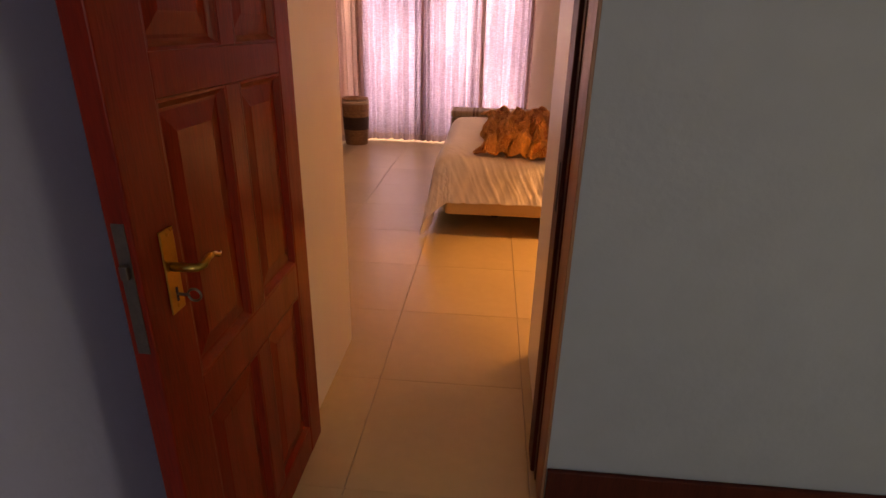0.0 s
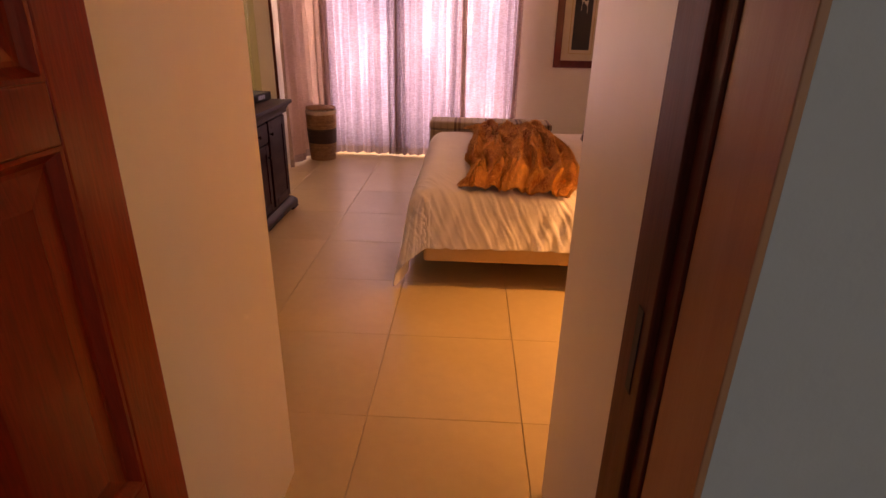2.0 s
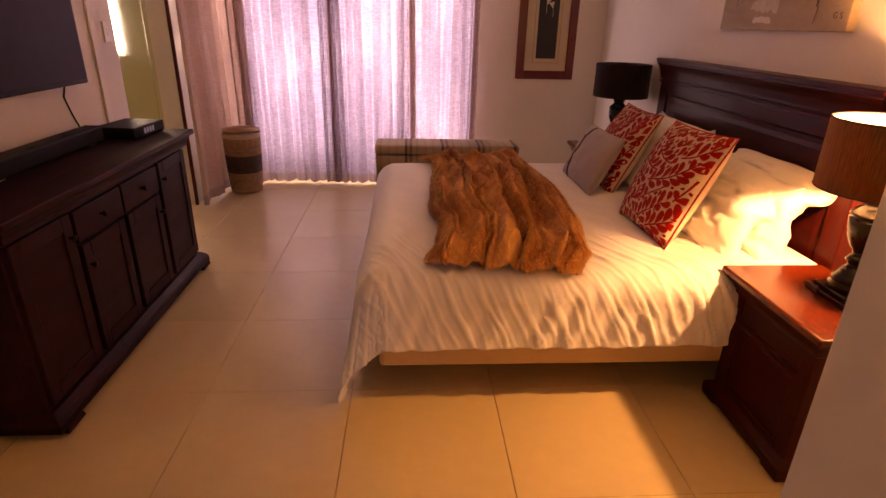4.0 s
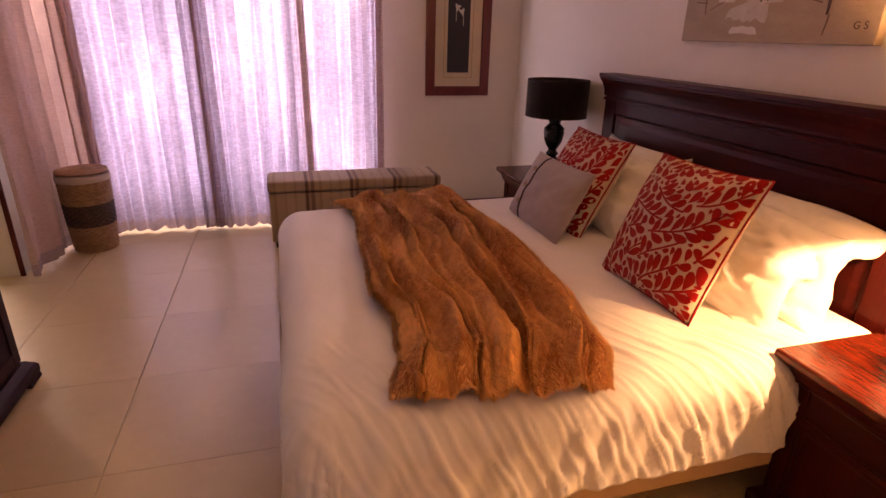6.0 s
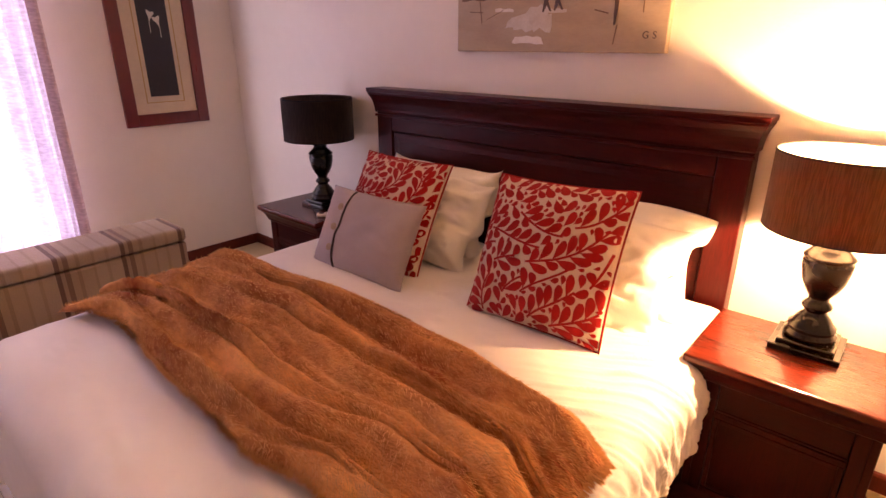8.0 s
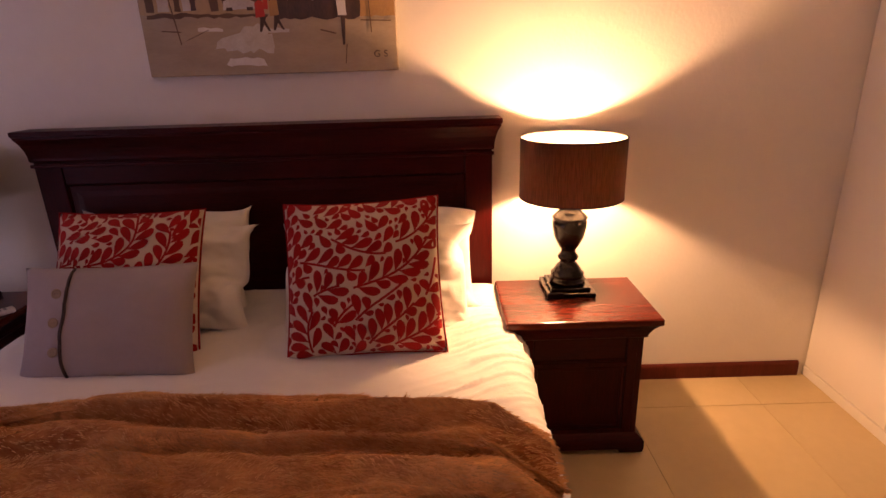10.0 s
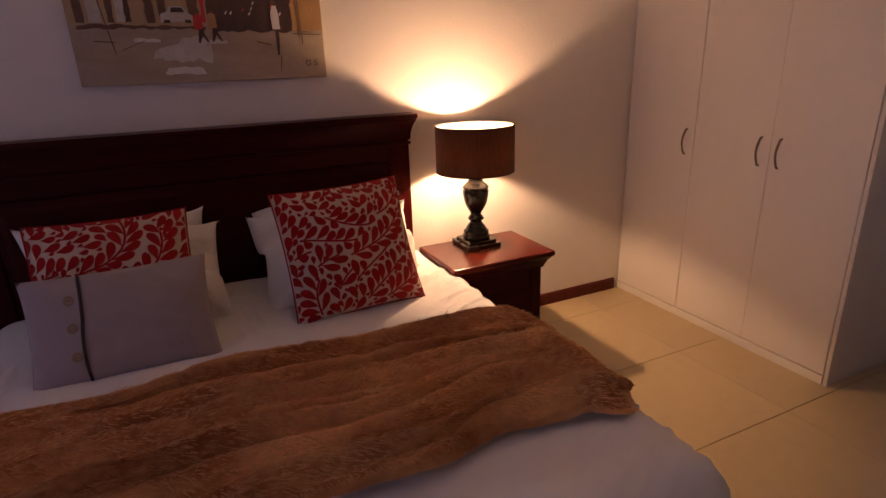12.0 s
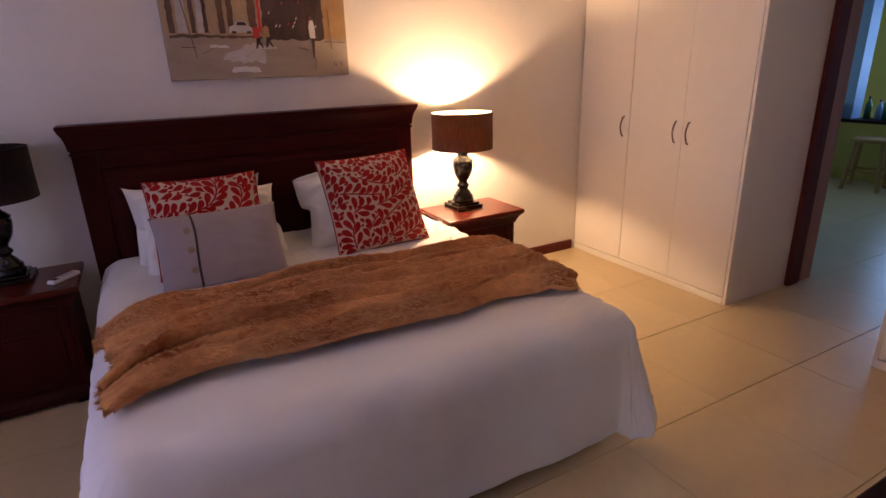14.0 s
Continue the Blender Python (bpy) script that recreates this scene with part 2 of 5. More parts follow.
M_LILY = mat("pale_petal_paint", (0.7, 0.68, 0.62), None, 10, 0.7)
M_GLASS = glass("clear_glass", (1, 1, 1))
M_GREENGLASS = glass("green_shower_glass", (0.95, 0.98, 0.88), 0.15)
M_PALEGLOW = glow("louvre_daylight", (0.95, 0.97, 1.0), 0.8)
M_LED = glow("display_segments", (0.16, 0.16, 0.24), 0.25)
M_GREENBOT = mat("green_bottle", (0.05, 0.16, 0.08), None, 10, 0.15)
M_STOOL = mat("stool_wood", (0.40, 0.22, 0.06), (0.30, 0.16, 0.04), 5, 0.5, 0, 0.05, 40, (6, 6, 1))
M_PATIO = mat("patio_paving", (0.15, 0.14, 0.12), (0.11, 0.10, 0.09), 1.5, 0.8, 0, 0.2, 30)
M_LEAF = mat("foliage", (0.055, 0.10, 0.03), (0.035, 0.07, 0.02), 2, 0.6, vary=0.1)
M_BARK = mat("bark", (0.13, 0.09, 0.06), (0.09, 0.06, 0.04), 8, 0.9, 0, 0.4, 30)
M_GARDEN = mat("garden_wall_plaster", (0.55, 0.42, 0.36), (0.48, 0.36, 0.31), 1, 0.85, 0, 0.2, 20)
STRIPES = [(0.0, (0.44, 0.33, 0.22)), (0.10, (0.36, 0.26, 0.17)), (0.16, (0.46, 0.35, 0.24)), (0.34, (0.40, 0.30, 0.20)), (0.38, (0.48, 0.37, 0.26)),
           (0.55, (0.41, 0.31, 0.21)), (0.60, (0.48, 0.37, 0.26)), (0.79, (0.17, 0.105, 0.075)), (0.86, (0.40, 0.29, 0.20)), (0.92, (0.24, 0.155, 0.105))]
M_STRIPE = striped("striped_upholstery", STRIPES, 0.31)


# ---- mesh helpers ----
def link(name, bm, material, parent=None, label="", smooth=False):
    me = bpy.data.meshes.new(name)
    bm.to_mesh(me)
    bm.free()
    me.materials.append(material)
    if smooth:
        me.polygons.foreach_set("use_smooth", [True] * len(me.polygons))
    ob = new(name, me)
    if parent is not None:
        ob.parent = parent
    if label:
        ob["label"] = label
    return ob


def part(name, bm, material, parent, label="", smooth=False):
    return link(name, bm, material, parent, label, smooth)


def thing(name, place, label, category, turn=0.0, group="", kind=""):
    e = new(name)
    e.empty_display_size = 0.1
    e.matrix_world = pose(*place, 0, 0, turn)
    return tagged(e, label, category, group, kind)


def box(x0, y0, z0, x1, y1, z1, bevel=0.0, seg=2, bm=None):
    b = bmesh.new()
    r = bmesh.ops.create_cube(b, size=1.0)
    for v in r["verts"]:
        v.co = Vector(((x0 + x1) / 2 + v.co.x * (x1 - x0), (y0 + y1) / 2 + v.co.y * (y1 - y0), (z0 + z1) / 2 + v.co.z * (z1 - z0)))
    if bevel:
        bmesh.ops.bevel(b, geom=list(b.edges), offset=bevel, segments=seg, affect="EDGES", profile=0.5)
    if bm is None:
        return b
    return merge(bm, b)


def merge(bm, other):
    me = bpy.data.meshes.new("tmp")
    other.to_mesh(me)
    other.free()
    bm.from_mesh(me)
    bpy.data.meshes.remove(me)
    return bm


def boxes(items, bevel=0.0, seg=2):
    bm = bmesh.new()
    for it in items:
        box(*it, bevel=bevel, seg=seg, bm=bm)
    return bm


def lathe(profile, steps=40, cx=0.0, cy=0.0):
    """Turns a profile of (radius, height) about the upright axis."""
    bm = bmesh.new()
    rings = []
    for r, z in profile:
        rings.append([bm.verts.new((cx + r * math.cos(2 * math.pi * i / steps), cy + r * math.sin(2 * math.pi * i / steps), z)) for i in range(steps)])
    for a, b in zip(rings, rings[1:]):
        for i in range(steps):
            j = (i + 1) % steps
            bm.faces.new((a[i], a[j], b[j], b[i]))
    for ring, flip in ((rings[0], True), (rings[-1], False)):
        if profile[0 if flip else -1][0] > 1e-4:
            bm.faces.new(ring[::-1] if flip else ring)
    return bm


def tube(points, radius, steps=8, closed=False):
    bm = bmesh.new()
    pts = [Vector(p) for p in points]
    n = len(pts)
    rings = []
    for i, p in enumerate(pts):
        a, b = (pts[i - 1] if i or closed else p), (pts[(i + 1) % n] if i < n - 1 or closed else p)
        d = (b - a).normalized()
        u = d.cross(Vector((0.123, 0.2, 1)))
        u = (u if u.length > 1e-3 else d.cross(Vector((1, 0, 0)))).normalized()
        w = d.cross(u)
        rr = radius[i] if isinstance(radius, (list, tuple)) else radius
        rings.append([bm.verts.new(p + rr * (u * math.cos(2 * math.pi * k / steps) + w * math.sin(2 * math.pi * k / steps))) for k in range(steps)])
    for i in range(n if closed else n - 1):
        a, b = rings[i], rings[(i + 1) % n]
        for k in range(steps):
            j = (k + 1) % steps
            bm.faces.new((a[k], a[j], b[j], b[k]))
    if not closed:
        bm.faces.new(rings[0][::-1])
        bm.faces.new(rings[-1])
    return bm


def sheet(nu, nv, f):
    bm = bmesh.new()
    g = [[bm.verts.new(f(i / nu, j / nv)) for j in range(nv + 1)] for i in range(nu + 1)]
    for i in range(nu):
        for j in range(nv):
            bm.faces.new((g[i][j], g[i + 1][j], g[i + 1][j + 1], g[i][j + 1]))
    return bm


def cove(x0, y0, x1, y1, rows, shut=(True, True, True, True)):
    """A moulding round a rectangle: rows of (outset, height); shut tells on which of the sides -x, +x, -y, +y it stands out."""
    bm = bmesh.new()
    rings = []
    for o, z in rows:
        a, b, c, d = (o if s else 0.0 for s in shut)
        rings.append([bm.verts.new(p) for p in ((x0 - a, y0 - c, z), (x1 + b, y0 - c, z), (x1 + b, y1 + d, z), (x0 - a, y1 + d, z))])
    for a, b in zip(rings, rings[1:]):
        for i in range(4):
            j = (i + 1) % 4
            bm.faces.new((a[i], a[j], b[j], b[i]))
    bm.faces.new(rings[0][::-1])
    bm.faces.new(rings[-1])
    return bm


def structure(name, bm, material, label, category):
    return tagged(link(name, bm, material), label, category, kind="structure")


def fbm(x, y, z=0.0, s=1.0):
    return noise.fractal(Vector((x * s, y * s, z)), 1.0, 2.0, 4)


# ---- plan ----
EAST, NORTH, WEST, SOUTH, HALLY, TOP = 1.838, 7.49, -1.72, 1.932, 1.66, 2.6
DOOR_L, DOOR_R = -0.40, 0.430

structure("wall_east", box(EAST, SOUTH, 0, EAST + 0.2, NORTH + 0.2, TOP), M_WALL, "cream plastered wall behind the bed", "wall")
structure("wall_north", boxes([(0.635, NORTH, 0, EAST, NORTH + 0.2, TOP), (WEST - 0.2, NORTH, 2.15, 0.635, NORTH + 0.2, TOP)]), M_WALL,
          "cream plastered wall with a wide sliding-door opening", "wall")
structure("wall_west", boxes([(WEST - 0.16, SOUTH, 0, WEST, 5.78, TOP), (WEST - 0.16, 6.64, 0, WEST, NORTH + 0.2, TOP), (WEST - 0.16, 5.78, 2.1, WEST, 6.64, TOP)]), M_WALL,
          "cream plastered wall with an opening to the bathroom", "wall")
structure("wall_south", boxes([(-2.1, HALLY, 0, DOOR_L, SOUTH, TOP), (DOOR_R, HALLY, 0, 4.0, SOUTH, TOP), (DOOR_L, HALLY, 2.12, DOOR_R, SOUTH, TOP)]), M_HALL,
          "grey plastered wall round the bedroom doorway", "wall")
structure("ceiling", boxes([(-4.6, 2.0, TOP, 2.04, 8.4, TOP + 0.15), (-2.1, -3.4, TOP, 4.2, 2.0, TOP + 0.15)]), M_CEIL, "plain white painted ceiling", "ceiling")
structure("wall_hall_west", box(-1.05, -3.2, 0, -0.53, HALLY, TOP), M_HALLB, "bluish grey plastered hallway wall", "wall")
structure("wall_hall_south", boxes([(-1.05, -3.4, 0, 0.55, -3.2, TOP), (1.95, -3.4, 0, 4.2, -3.2, TOP), (0.55, -3.4, 0, 1.95, -3.2, 0.9), (0.55, -3.4, 2.1, 1.95, -3.2, TOP)]), M_YELLOW,
          "yellow painted kitchen wall with an unseen opening added for a fill lamp", "wall")
structure("wall_hall_east", boxes([(4.0, -3.2, 0, 4.2, -1.15, TOP), (4.0, 0.15, 0, 4.2, SOUTH, TOP), (4.0, -1.15, 0, 4.2, 0.15, 0.9), (4.0, -1.15, 2.1, 4.2, 0.15, TOP)]), M_YELLOW,
          "yellow painted kitchen wall with an unseen side opening added for a fill lamp", "wall")
structure("wall_bath", boxes([(-4.6, 4.6, 0, -4.4, 8.4, TOP), (-4.6, 4.4, 0, WEST - 0.16, 4.6, TOP),
                              (-4.4, 8.2, 0, -3.37, 8.4, TOP), (-2.80, 8.2, 0, WEST - 0.0, 8.4, TOP), (-3.37, 8.2, 0, -2.80, 8.4, 1.1), (-3.37, 8.2, 1.95, -2.80, 8.4, TOP),
                              (WEST - 0.16, NORTH + 0.2, 0, WEST, 8.2, TOP)]), M_BATH, "yellow painted bathroom walls", "wall")

# skirting
structure("baseboard_east", cove(EAST - 0.016, 2.60, EAST - 0.001, NORTH, [(0, 0.0), (0, 0.062), (-0.004, 0.072), (-0.008, 0.075)], (True, False, False, False)), M_FRAME,
          "narrow stained wood skirting board", "skirting board")
structure("baseboard_north", box(0.64, NORTH - 0.016, 0, EAST - 0.018, NORTH - 0.001, 0.075, 0.003), M_FRAME, "narrow stained wood skirting board", "skirting board")
structure("baseboard_west", box(WEST + 0.001, 2.60, 0, WEST + 0.016, 5.68, 0.075, 0.003), M_FRAME, "narrow stained wood skirting board", "skirting board")
structure("baseboard_hall", box(DOOR_R + 0.001, HALLY - 0.017, 0, 3.99, HALLY - 0.001, 0.185, 0.004), M_FRAME, "tall stained wood skirting board", "skirting board")

# ---- doorway ----
fr = tagged(new("door_frame"), "dark stained wooden door frame with a worn face", "door frame", kind="structure")
part("jamb", box(DOOR_R - 0.025, SOUTH - 0.100, 0, DOOR_R + 0.0055, SOUTH + 0.0095, 2.118, 0.004, 3), M_FRAME, fr)
part("rebate", box(DOOR_R - 0.014, SOUTH - 0.140, 0, DOOR_R - 0.001, SOUTH - 0.101, 2.118, 0.003), M_FRAME, fr)
part("jamb", box(DOOR_L - 0.03, SOUTH + 0.006, 0, DOOR_L + 0.004, SOUTH + 0.04, 2.118, 0.003), M_FRAME, fr)
part("lining", box(DOOR_R - 0.010, HALLY - 0.002, 0, DOOR_R - 0.0005, SOUTH - 0.141, 2.118, 0.002), M_JAMB, fr, "worn brown lining board")
part("head", box(DOOR_L + 0.001, SOUTH - 0.118, 2.07, DOOR_R - 0.026, SOUTH + 0.008, 2.118, 0.004), M_FRAME, fr)
part("strike_plate", box(DOOR_R - 0.0270, SOUTH - 0.070, 0.92, DOOR_R - 0.0252, SOUTH - 0.048, 1.06, 0.0005), M_PIPE, fr, "small dark metal strike plate")


def panel_door(m):
    """Six-panel door; hinge at the origin, the leaf along +x, its thickness along y."""
    d = tagged(new("door_1"), "open red-brown six-panel wooden door with brass handle", "door", kind="structure")
    d.matrix_world = m
    w, h, t = 0.80, 2.03, 0.042
    cols = [(0.0, 0.100), (0.345, 0.415), (0.672, w)]
    rails = [(0.0, 0.11), (0.62, 0.725), (1.275, 1.352), (h - 0.11, h)]
    for a, b in (cols[0], cols[2]):
        part("stile", box(a, -t / 2, 0.008, b, t / 2, h, 0.003), M_DOOR, d)
    for a, b in rails:
        part("rail", box(cols[0][1], -t / 2 + 0.001, max(a, 0.008), cols[2][0], t / 2 - 0.001, b, 0.003), M_DOOR, d)
    for (r0, r1) in ((rails[i][1], rails[i + 1][0]) for i in range(3)):
        part("muntin", box(cols[1][0], -t / 2 + 0.001, r0, cols[1][1], t / 2 - 0.001, r1, 0.003), M_DOOR, d)
        for (a, b) in ((cols[0][1], cols[1][0]), (cols[1][1], cols[2][0])):
            bm = bmesh.new()
            for s in (-1, 1):
                rows = [(0.0, 0.0195), (0.006, 0.019), (0.012, 0.012), (0.018, 0.006), (0.024, 0.005), (0.060, 0.011), (0.063, 0.012)]
                rings = [[bm.verts.new((x, s * y, z)) for x, z in ((a + o, r0 + o), (b - o, r0 + o), (b - o, r1 - o), (a + o, r1 - o))] for o, y in rows]
                for p, q in zip(rings, rings[1:]):
                    for i in range(4):
                        j = (i + 1) % 4
                        bm.faces.new((p[i], p[j], q[j], q[i]) if s < 0 else (p[j], p[i], q[i], q[j]))
                bm.faces.new(rings[-1] if s < 0 else rings[-1][::-1])
            part("panel", bm, M_DOOR, d)
    leaf_width, w = w, w - 0.030
    for s in (-1, 1):
        y = s * t / 2
        hd = part("handle_plate", box(w - 0.075, min(y, y + s * 0.004), 0.902, w - 0.033, max(y, y + s * 0.004), 1.062, 0.0015), M_BRASS, d, "brass handle plate")
        for z in (0.912, 1.051):
            bm = lathe([(0.004, 0), (0.004, 0.002), (0.001, 0.0028)], 10)
            bmesh.ops.rotate(bm, verts=bm.verts, matrix=Matrix.Rotation(-s * math.pi / 2, 3, "X"))
            bmesh.ops.translate(bm, verts=bm.verts, vec=(w - 0.054, y + s * 0.0035, z))
            part("screw", bm, M_BRASS, hd)
        lever = [(w - 0.054, y, 0.99), (w - 0.054, y + s * 0.03, 0.99), (w - 0.056, y + s * 0.05, 0.99), (w - 0.070, y + s * 0.055, 0.991), (w - 0.090, y + s * 0.054, 0.997),
                 (w - 0.110, y + s * 0.053, 0.996), (w - 0.130, y + s * 0.052, 0.985), (w - 0.140, y + s * 0.052, 0.988)]
        part("lever", tube(lever, [0.009, 0.008, 0.008, 0.007, 0.006, 0.0055, 0.005, 0.003], 10), M_BRASS, hd, "curved brass lever", True)
        part("keyhole", box(w - 0.057, min(y + s * 0.004, y + s * 0.0055), 0.922, w - 0.051, max(y + s * 0.004, y + s * 0.0055), 0.95, 0.0005), M_PIPE, hd)
        if s > 0:
            part("key", tube([(w - 0.054, y + 0.004, 0.936), (w - 0.054, y + 0.025, 0.936)], 0.0028, 8), M_STEEL, hd)
            ring = [(w - 0.054, y + 0.037 + 0.012 * math.cos(a), 0.936 + 0.012 * math.sin(a)) for a in (i * math.pi / 9 for i in range(18))]
            part("key_bow", tube(ring, 0.0024, 6, True), M_STEEL, hd)
    w = leaf_width
    part("lock_faceplate", box(w - 0.0005, -0.011, 0.86, w + 0.0015, 0.011, 1.10, 0.0005), M_STEEL, d, "grey metal lock plate")
    part("latch", box(w + 0.001, -0.007, 1.005, w + 0.011, 0.007, 1.03, 0.002), M_STEEL, d)
    for z in (0.25, 1.75):
        part("hinge", lathe([(0.007, z), (0.007, z + 0.1), (0.003, z + 0.104)], 12, -0.004, -0.026), M_STEEL, d)
    return d


panel_door(pose(-0.372, 1.935, 0.0, 0, 0, -90.0))


# ---- fitted cupboards ----
def handle(x, y, z0, z1):
    pts = [(x, y, z0), (x, y + 0.012, z0 + 0.004)] + [(x, y + 0.012 + 0.02 * math.sin(math.pi * k / 8), z0 + 0.004 + (z1 - z0 - 0.008) * k / 8) for k in range(1, 8)] + [(x, y + 0.012, z1 - 0.004), (x, y, z1)]
    return tube(pts, 0.0055, 8)


def cupboard(x0, x1, doors, label, y=2.565):
    c = tagged(new("wardrobe"), label, "wardrobe")
    near = x0 > 0
    part("side_panel", box(x0, SOUTH + 0.010, 0.0, x0 + 0.018, y - (0.003 if near else 0.024), TOP), M_MELA, c)
    part("side_panel", box(x1 - 0.018, SOUTH + (0.010 if near else 0.042), 0.0, x1, y - (0.024 if near else 0.003), TOP), M_MELA, c)
    part("back_panel", box(x0 + 0.018, SOUTH + 0.045, 0.0, x1 - 0.018, SOUTH + 0.06, TOP), M_MELA, c)
    part("plinth", box(x0 + 0.019, y - 0.04, 0, x1 - 0.001, y + 0.004, 0.046, 0.003) if x0 > 0 else box(x0, y - 0.04, 0, x1 - 0.019, y + 0.004, 0.046, 0.003), M_MELA, c)
    for a, b, hx in doors:
        d = part("door", box(a + (0.0008 if a == 0.888 else 0.0022), y - 0.02, 0.052, b - (0.0008 if b == 0.888 else 0.0022), y, TOP - 0.01, 0.002), M_MELA, c)
        part("handle", handle(hx, y, 0.968, 1.105), M_STEEL, d, "bowed bronze handle", True)
    return c


cupboard(0.436, EAST - 0.002, [(0.455, 0.888, 0.838), (0.888, 1.332, 0.938), (1.332, EAST - 0.004, 1.384)], "cream painted built-in wardrobe with bowed bronze handles")
cupboard(WEST + 0.002, -0.398, [(WEST + 0.004, -1.28, -1.33), (-1.28, -0.84, -0.89), (-0.84, -0.417, -0.79)], "cream painted built-in wardrobe beside the passage", 2.594)


# ---- windows and outdoors ----
wd = tagged(new("window_1"), "dark framed sliding glass door behind the sheer curtains", "sliding door", kind="structure")
for x in (WEST + 0.005, -0.60, 0.02, 0.58):
    part("frame_upright", box(x + 0.008, NORTH + 0.12, 0.0, x + 0.042, NORTH + 0.15, 2.15, 0.003), M_ALU, wd)
for z in (0.0, 2.1):
    part("frame_rail", box(WEST + 0.048, NORTH + 0.118, z, 0.587, NORTH + 0.119 + 0.033, z + 0.05, 0.003), M_ALU, wd)
for z in (0.45, 0.85, 1.25, 1.65):
    part("security_bar", box(0.07, NORTH + 0.155, z, 0.58, NORTH + 0.167, z + 0.014, 0.002), M_ALU, wd)
for x in (0.19, 0.32, 0.45):
    part("security_bar", box(x, NORTH + 0.168, 0.02, x + 0.012, NORTH + 0.18, 2.12, 0.002), M_ALU, wd)
for a, b in ((WEST + 0.048, -0.593), (-0.557, 0.027), (0.063, 0.587)):
    p = part("pane", box(a, NORTH + 0.132, 0.05, b, NORTH + 0.138, 2.1), M_GLASS, wd)
    p.visible_shadow = False
tagged(link("ground", box(-60, 7.69, -0.12, 60, 120, -0.06), M_PATIO), "paved terrace outside the bedroom", "paving", kind="structure")
tagged(link("garden_wall", box(-9, 15.0, -0.06, 9, 15.25, 1.9, 0.01), M_GARDEN), "sunlit plastered garden wall", "wall", kind="structure")


def tree(x, y, h, spread, n, seed):
    rnd = random.Random(seed)
    t = thing("tree", (x, y, -0.06), "leafy garden tree seen through the sheer curtains", "tree")
    limbs = [([(0, 0, 0), (0.05, 0.03, h * 0.3), (0.0, 0.08, h * 0.55)], [0.11, 0.085, 0.06])]
    tips = []
    for k in range(9):
        a, q = k * 2.4, 0.25 + 0.03 * k
        tip = (spread * math.cos(a) * 0.75, spread * math.sin(a) * 0.75, h * (0.36 + 0.07 * ((k * 4) % 9)))
        limbs.append(([(0.02, 0.05, h * q), (tip[0] * 0.5, tip[1] * 0.5, h * q + (tip[2] - h * q) * 0.65), tip], [0.045, 0.03, 0.01]))
        tips.append(tip)
    bm = bmesh.new()
    for pts, r in limbs:
        merge(bm, tube(pts, r, 7))
    part("trunk", bm, M_BARK, t)
    vs, fs = [], []
    for i in range(n):
        c = Vector(rnd.choice(tips)) + Vector((rnd.gauss(0, 0.34), rnd.gauss(0, 0.34), rnd.gauss(0, 0.30))) * spread * 0.62
        d = Vector((rnd.uniform(-1, 1), rnd.uniform(-1, 1), rnd.uniform(-0.6, 0.4))).normalized()
        s = d.cross(Vector((rnd.random(), rnd.random(), rnd.random()))).normalized()
        ln, k = rnd.uniform(0.08, 0.17), len(vs)
        vs += [c, c + d * ln * 0.5 + s * ln * 0.28, c + d * ln, c + d * ln * 0.5 - s * ln * 0.28]
        fs.append((k, k + 1, k + 2, k + 3))
    me = bpy.data.meshes.new("crown")
    me.from_pydata([tuple(v) for v in vs], [], fs)
    me.materials.append(M_LEAF)
    o = new("crown", me)
    o.parent = t
    o["kind"] = "stuff"


tree(-0.75, 10.3, 3.2, 1.15, 5200, 3)
tree(0.15, 13.0, 4.4, 0.9, 2600, 6)
tree(-3.2, 11.6, 3.6, 1.5, 7000, 5)
tree(2.5, 12.5, 4.3, 1.3, 3600, 8)


# ---- curtains ----
def curtain(name, path, x_of, z0, z1, folds, amp, seed, label, mt, n=380, hem=0.075, side=0.0):
    """A hanging cloth: path(s) gives its place along the rail, x_of the way in which its folds stand out."""
    def at(u, v):
        px, py = path(u)
        ax, ay = x_of
        z = z0 + (z1 - z0) * v
        ph = folds * 2 * math.pi * (u + 0.012 * math.sin(9 * u + seed)) + 0.5 * math.sin(5 * u + seed)
        a = amp * (0.65 + 0.5 * math.sin(2.3 * u * folds + seed) + 0.3 * fbm(u * folds, z * 0.3, seed + 5)) * (1.0 - 0.25 * v)
        off = a * (math.sin(ph) + 0.25 * math.sin(2 * ph + 1.3)) + 0.010 * fbm(u * folds * 0.7, z * 0.9, seed)
        along = 0.35 * a * math.cos(ph) + 0.02 * (1 - v) * math.sin(2 * u * folds + seed)
        dz = 0.008 * math.sin(ph * 0.5 + seed) * (1 - v)
        return (px + ax * off + ay * along, py + ay * off + ax * along, z + dz)
    c = thing(name, (0, 0, 0), label, "curtain", group="curtains")
    h = hem / (z1 - z0)
    part("panel", sheet(n, 26, lambda u, v: at(u, h + (1 - h) * v)), mt, c, smooth=True)
    for a, b in ((0.0, side), (1.0 - side, 1.0)):
        if side:
            part("side_hem", sheet(24, 26, lambda u, v: tuple(p + d for p, d in zip(at(a + (b - a) * u, h + (1 - h) * v), (0.0, -0.005, 0.0)))), M_EDGE, c, "folded tan side hem", True)
    part("hem", sheet(n, 3, lambda u, v: at(u, h * v)), M_HEM, c, "doubled darker hem", True)
    return c


RAIL = NORTH - 0.16


def gather(u, k=0.45):
    """Crowds the folds towards both ends of a curtain."""
    return u - k * math.sin(2 * math.pi * u) / (2 * math.pi)


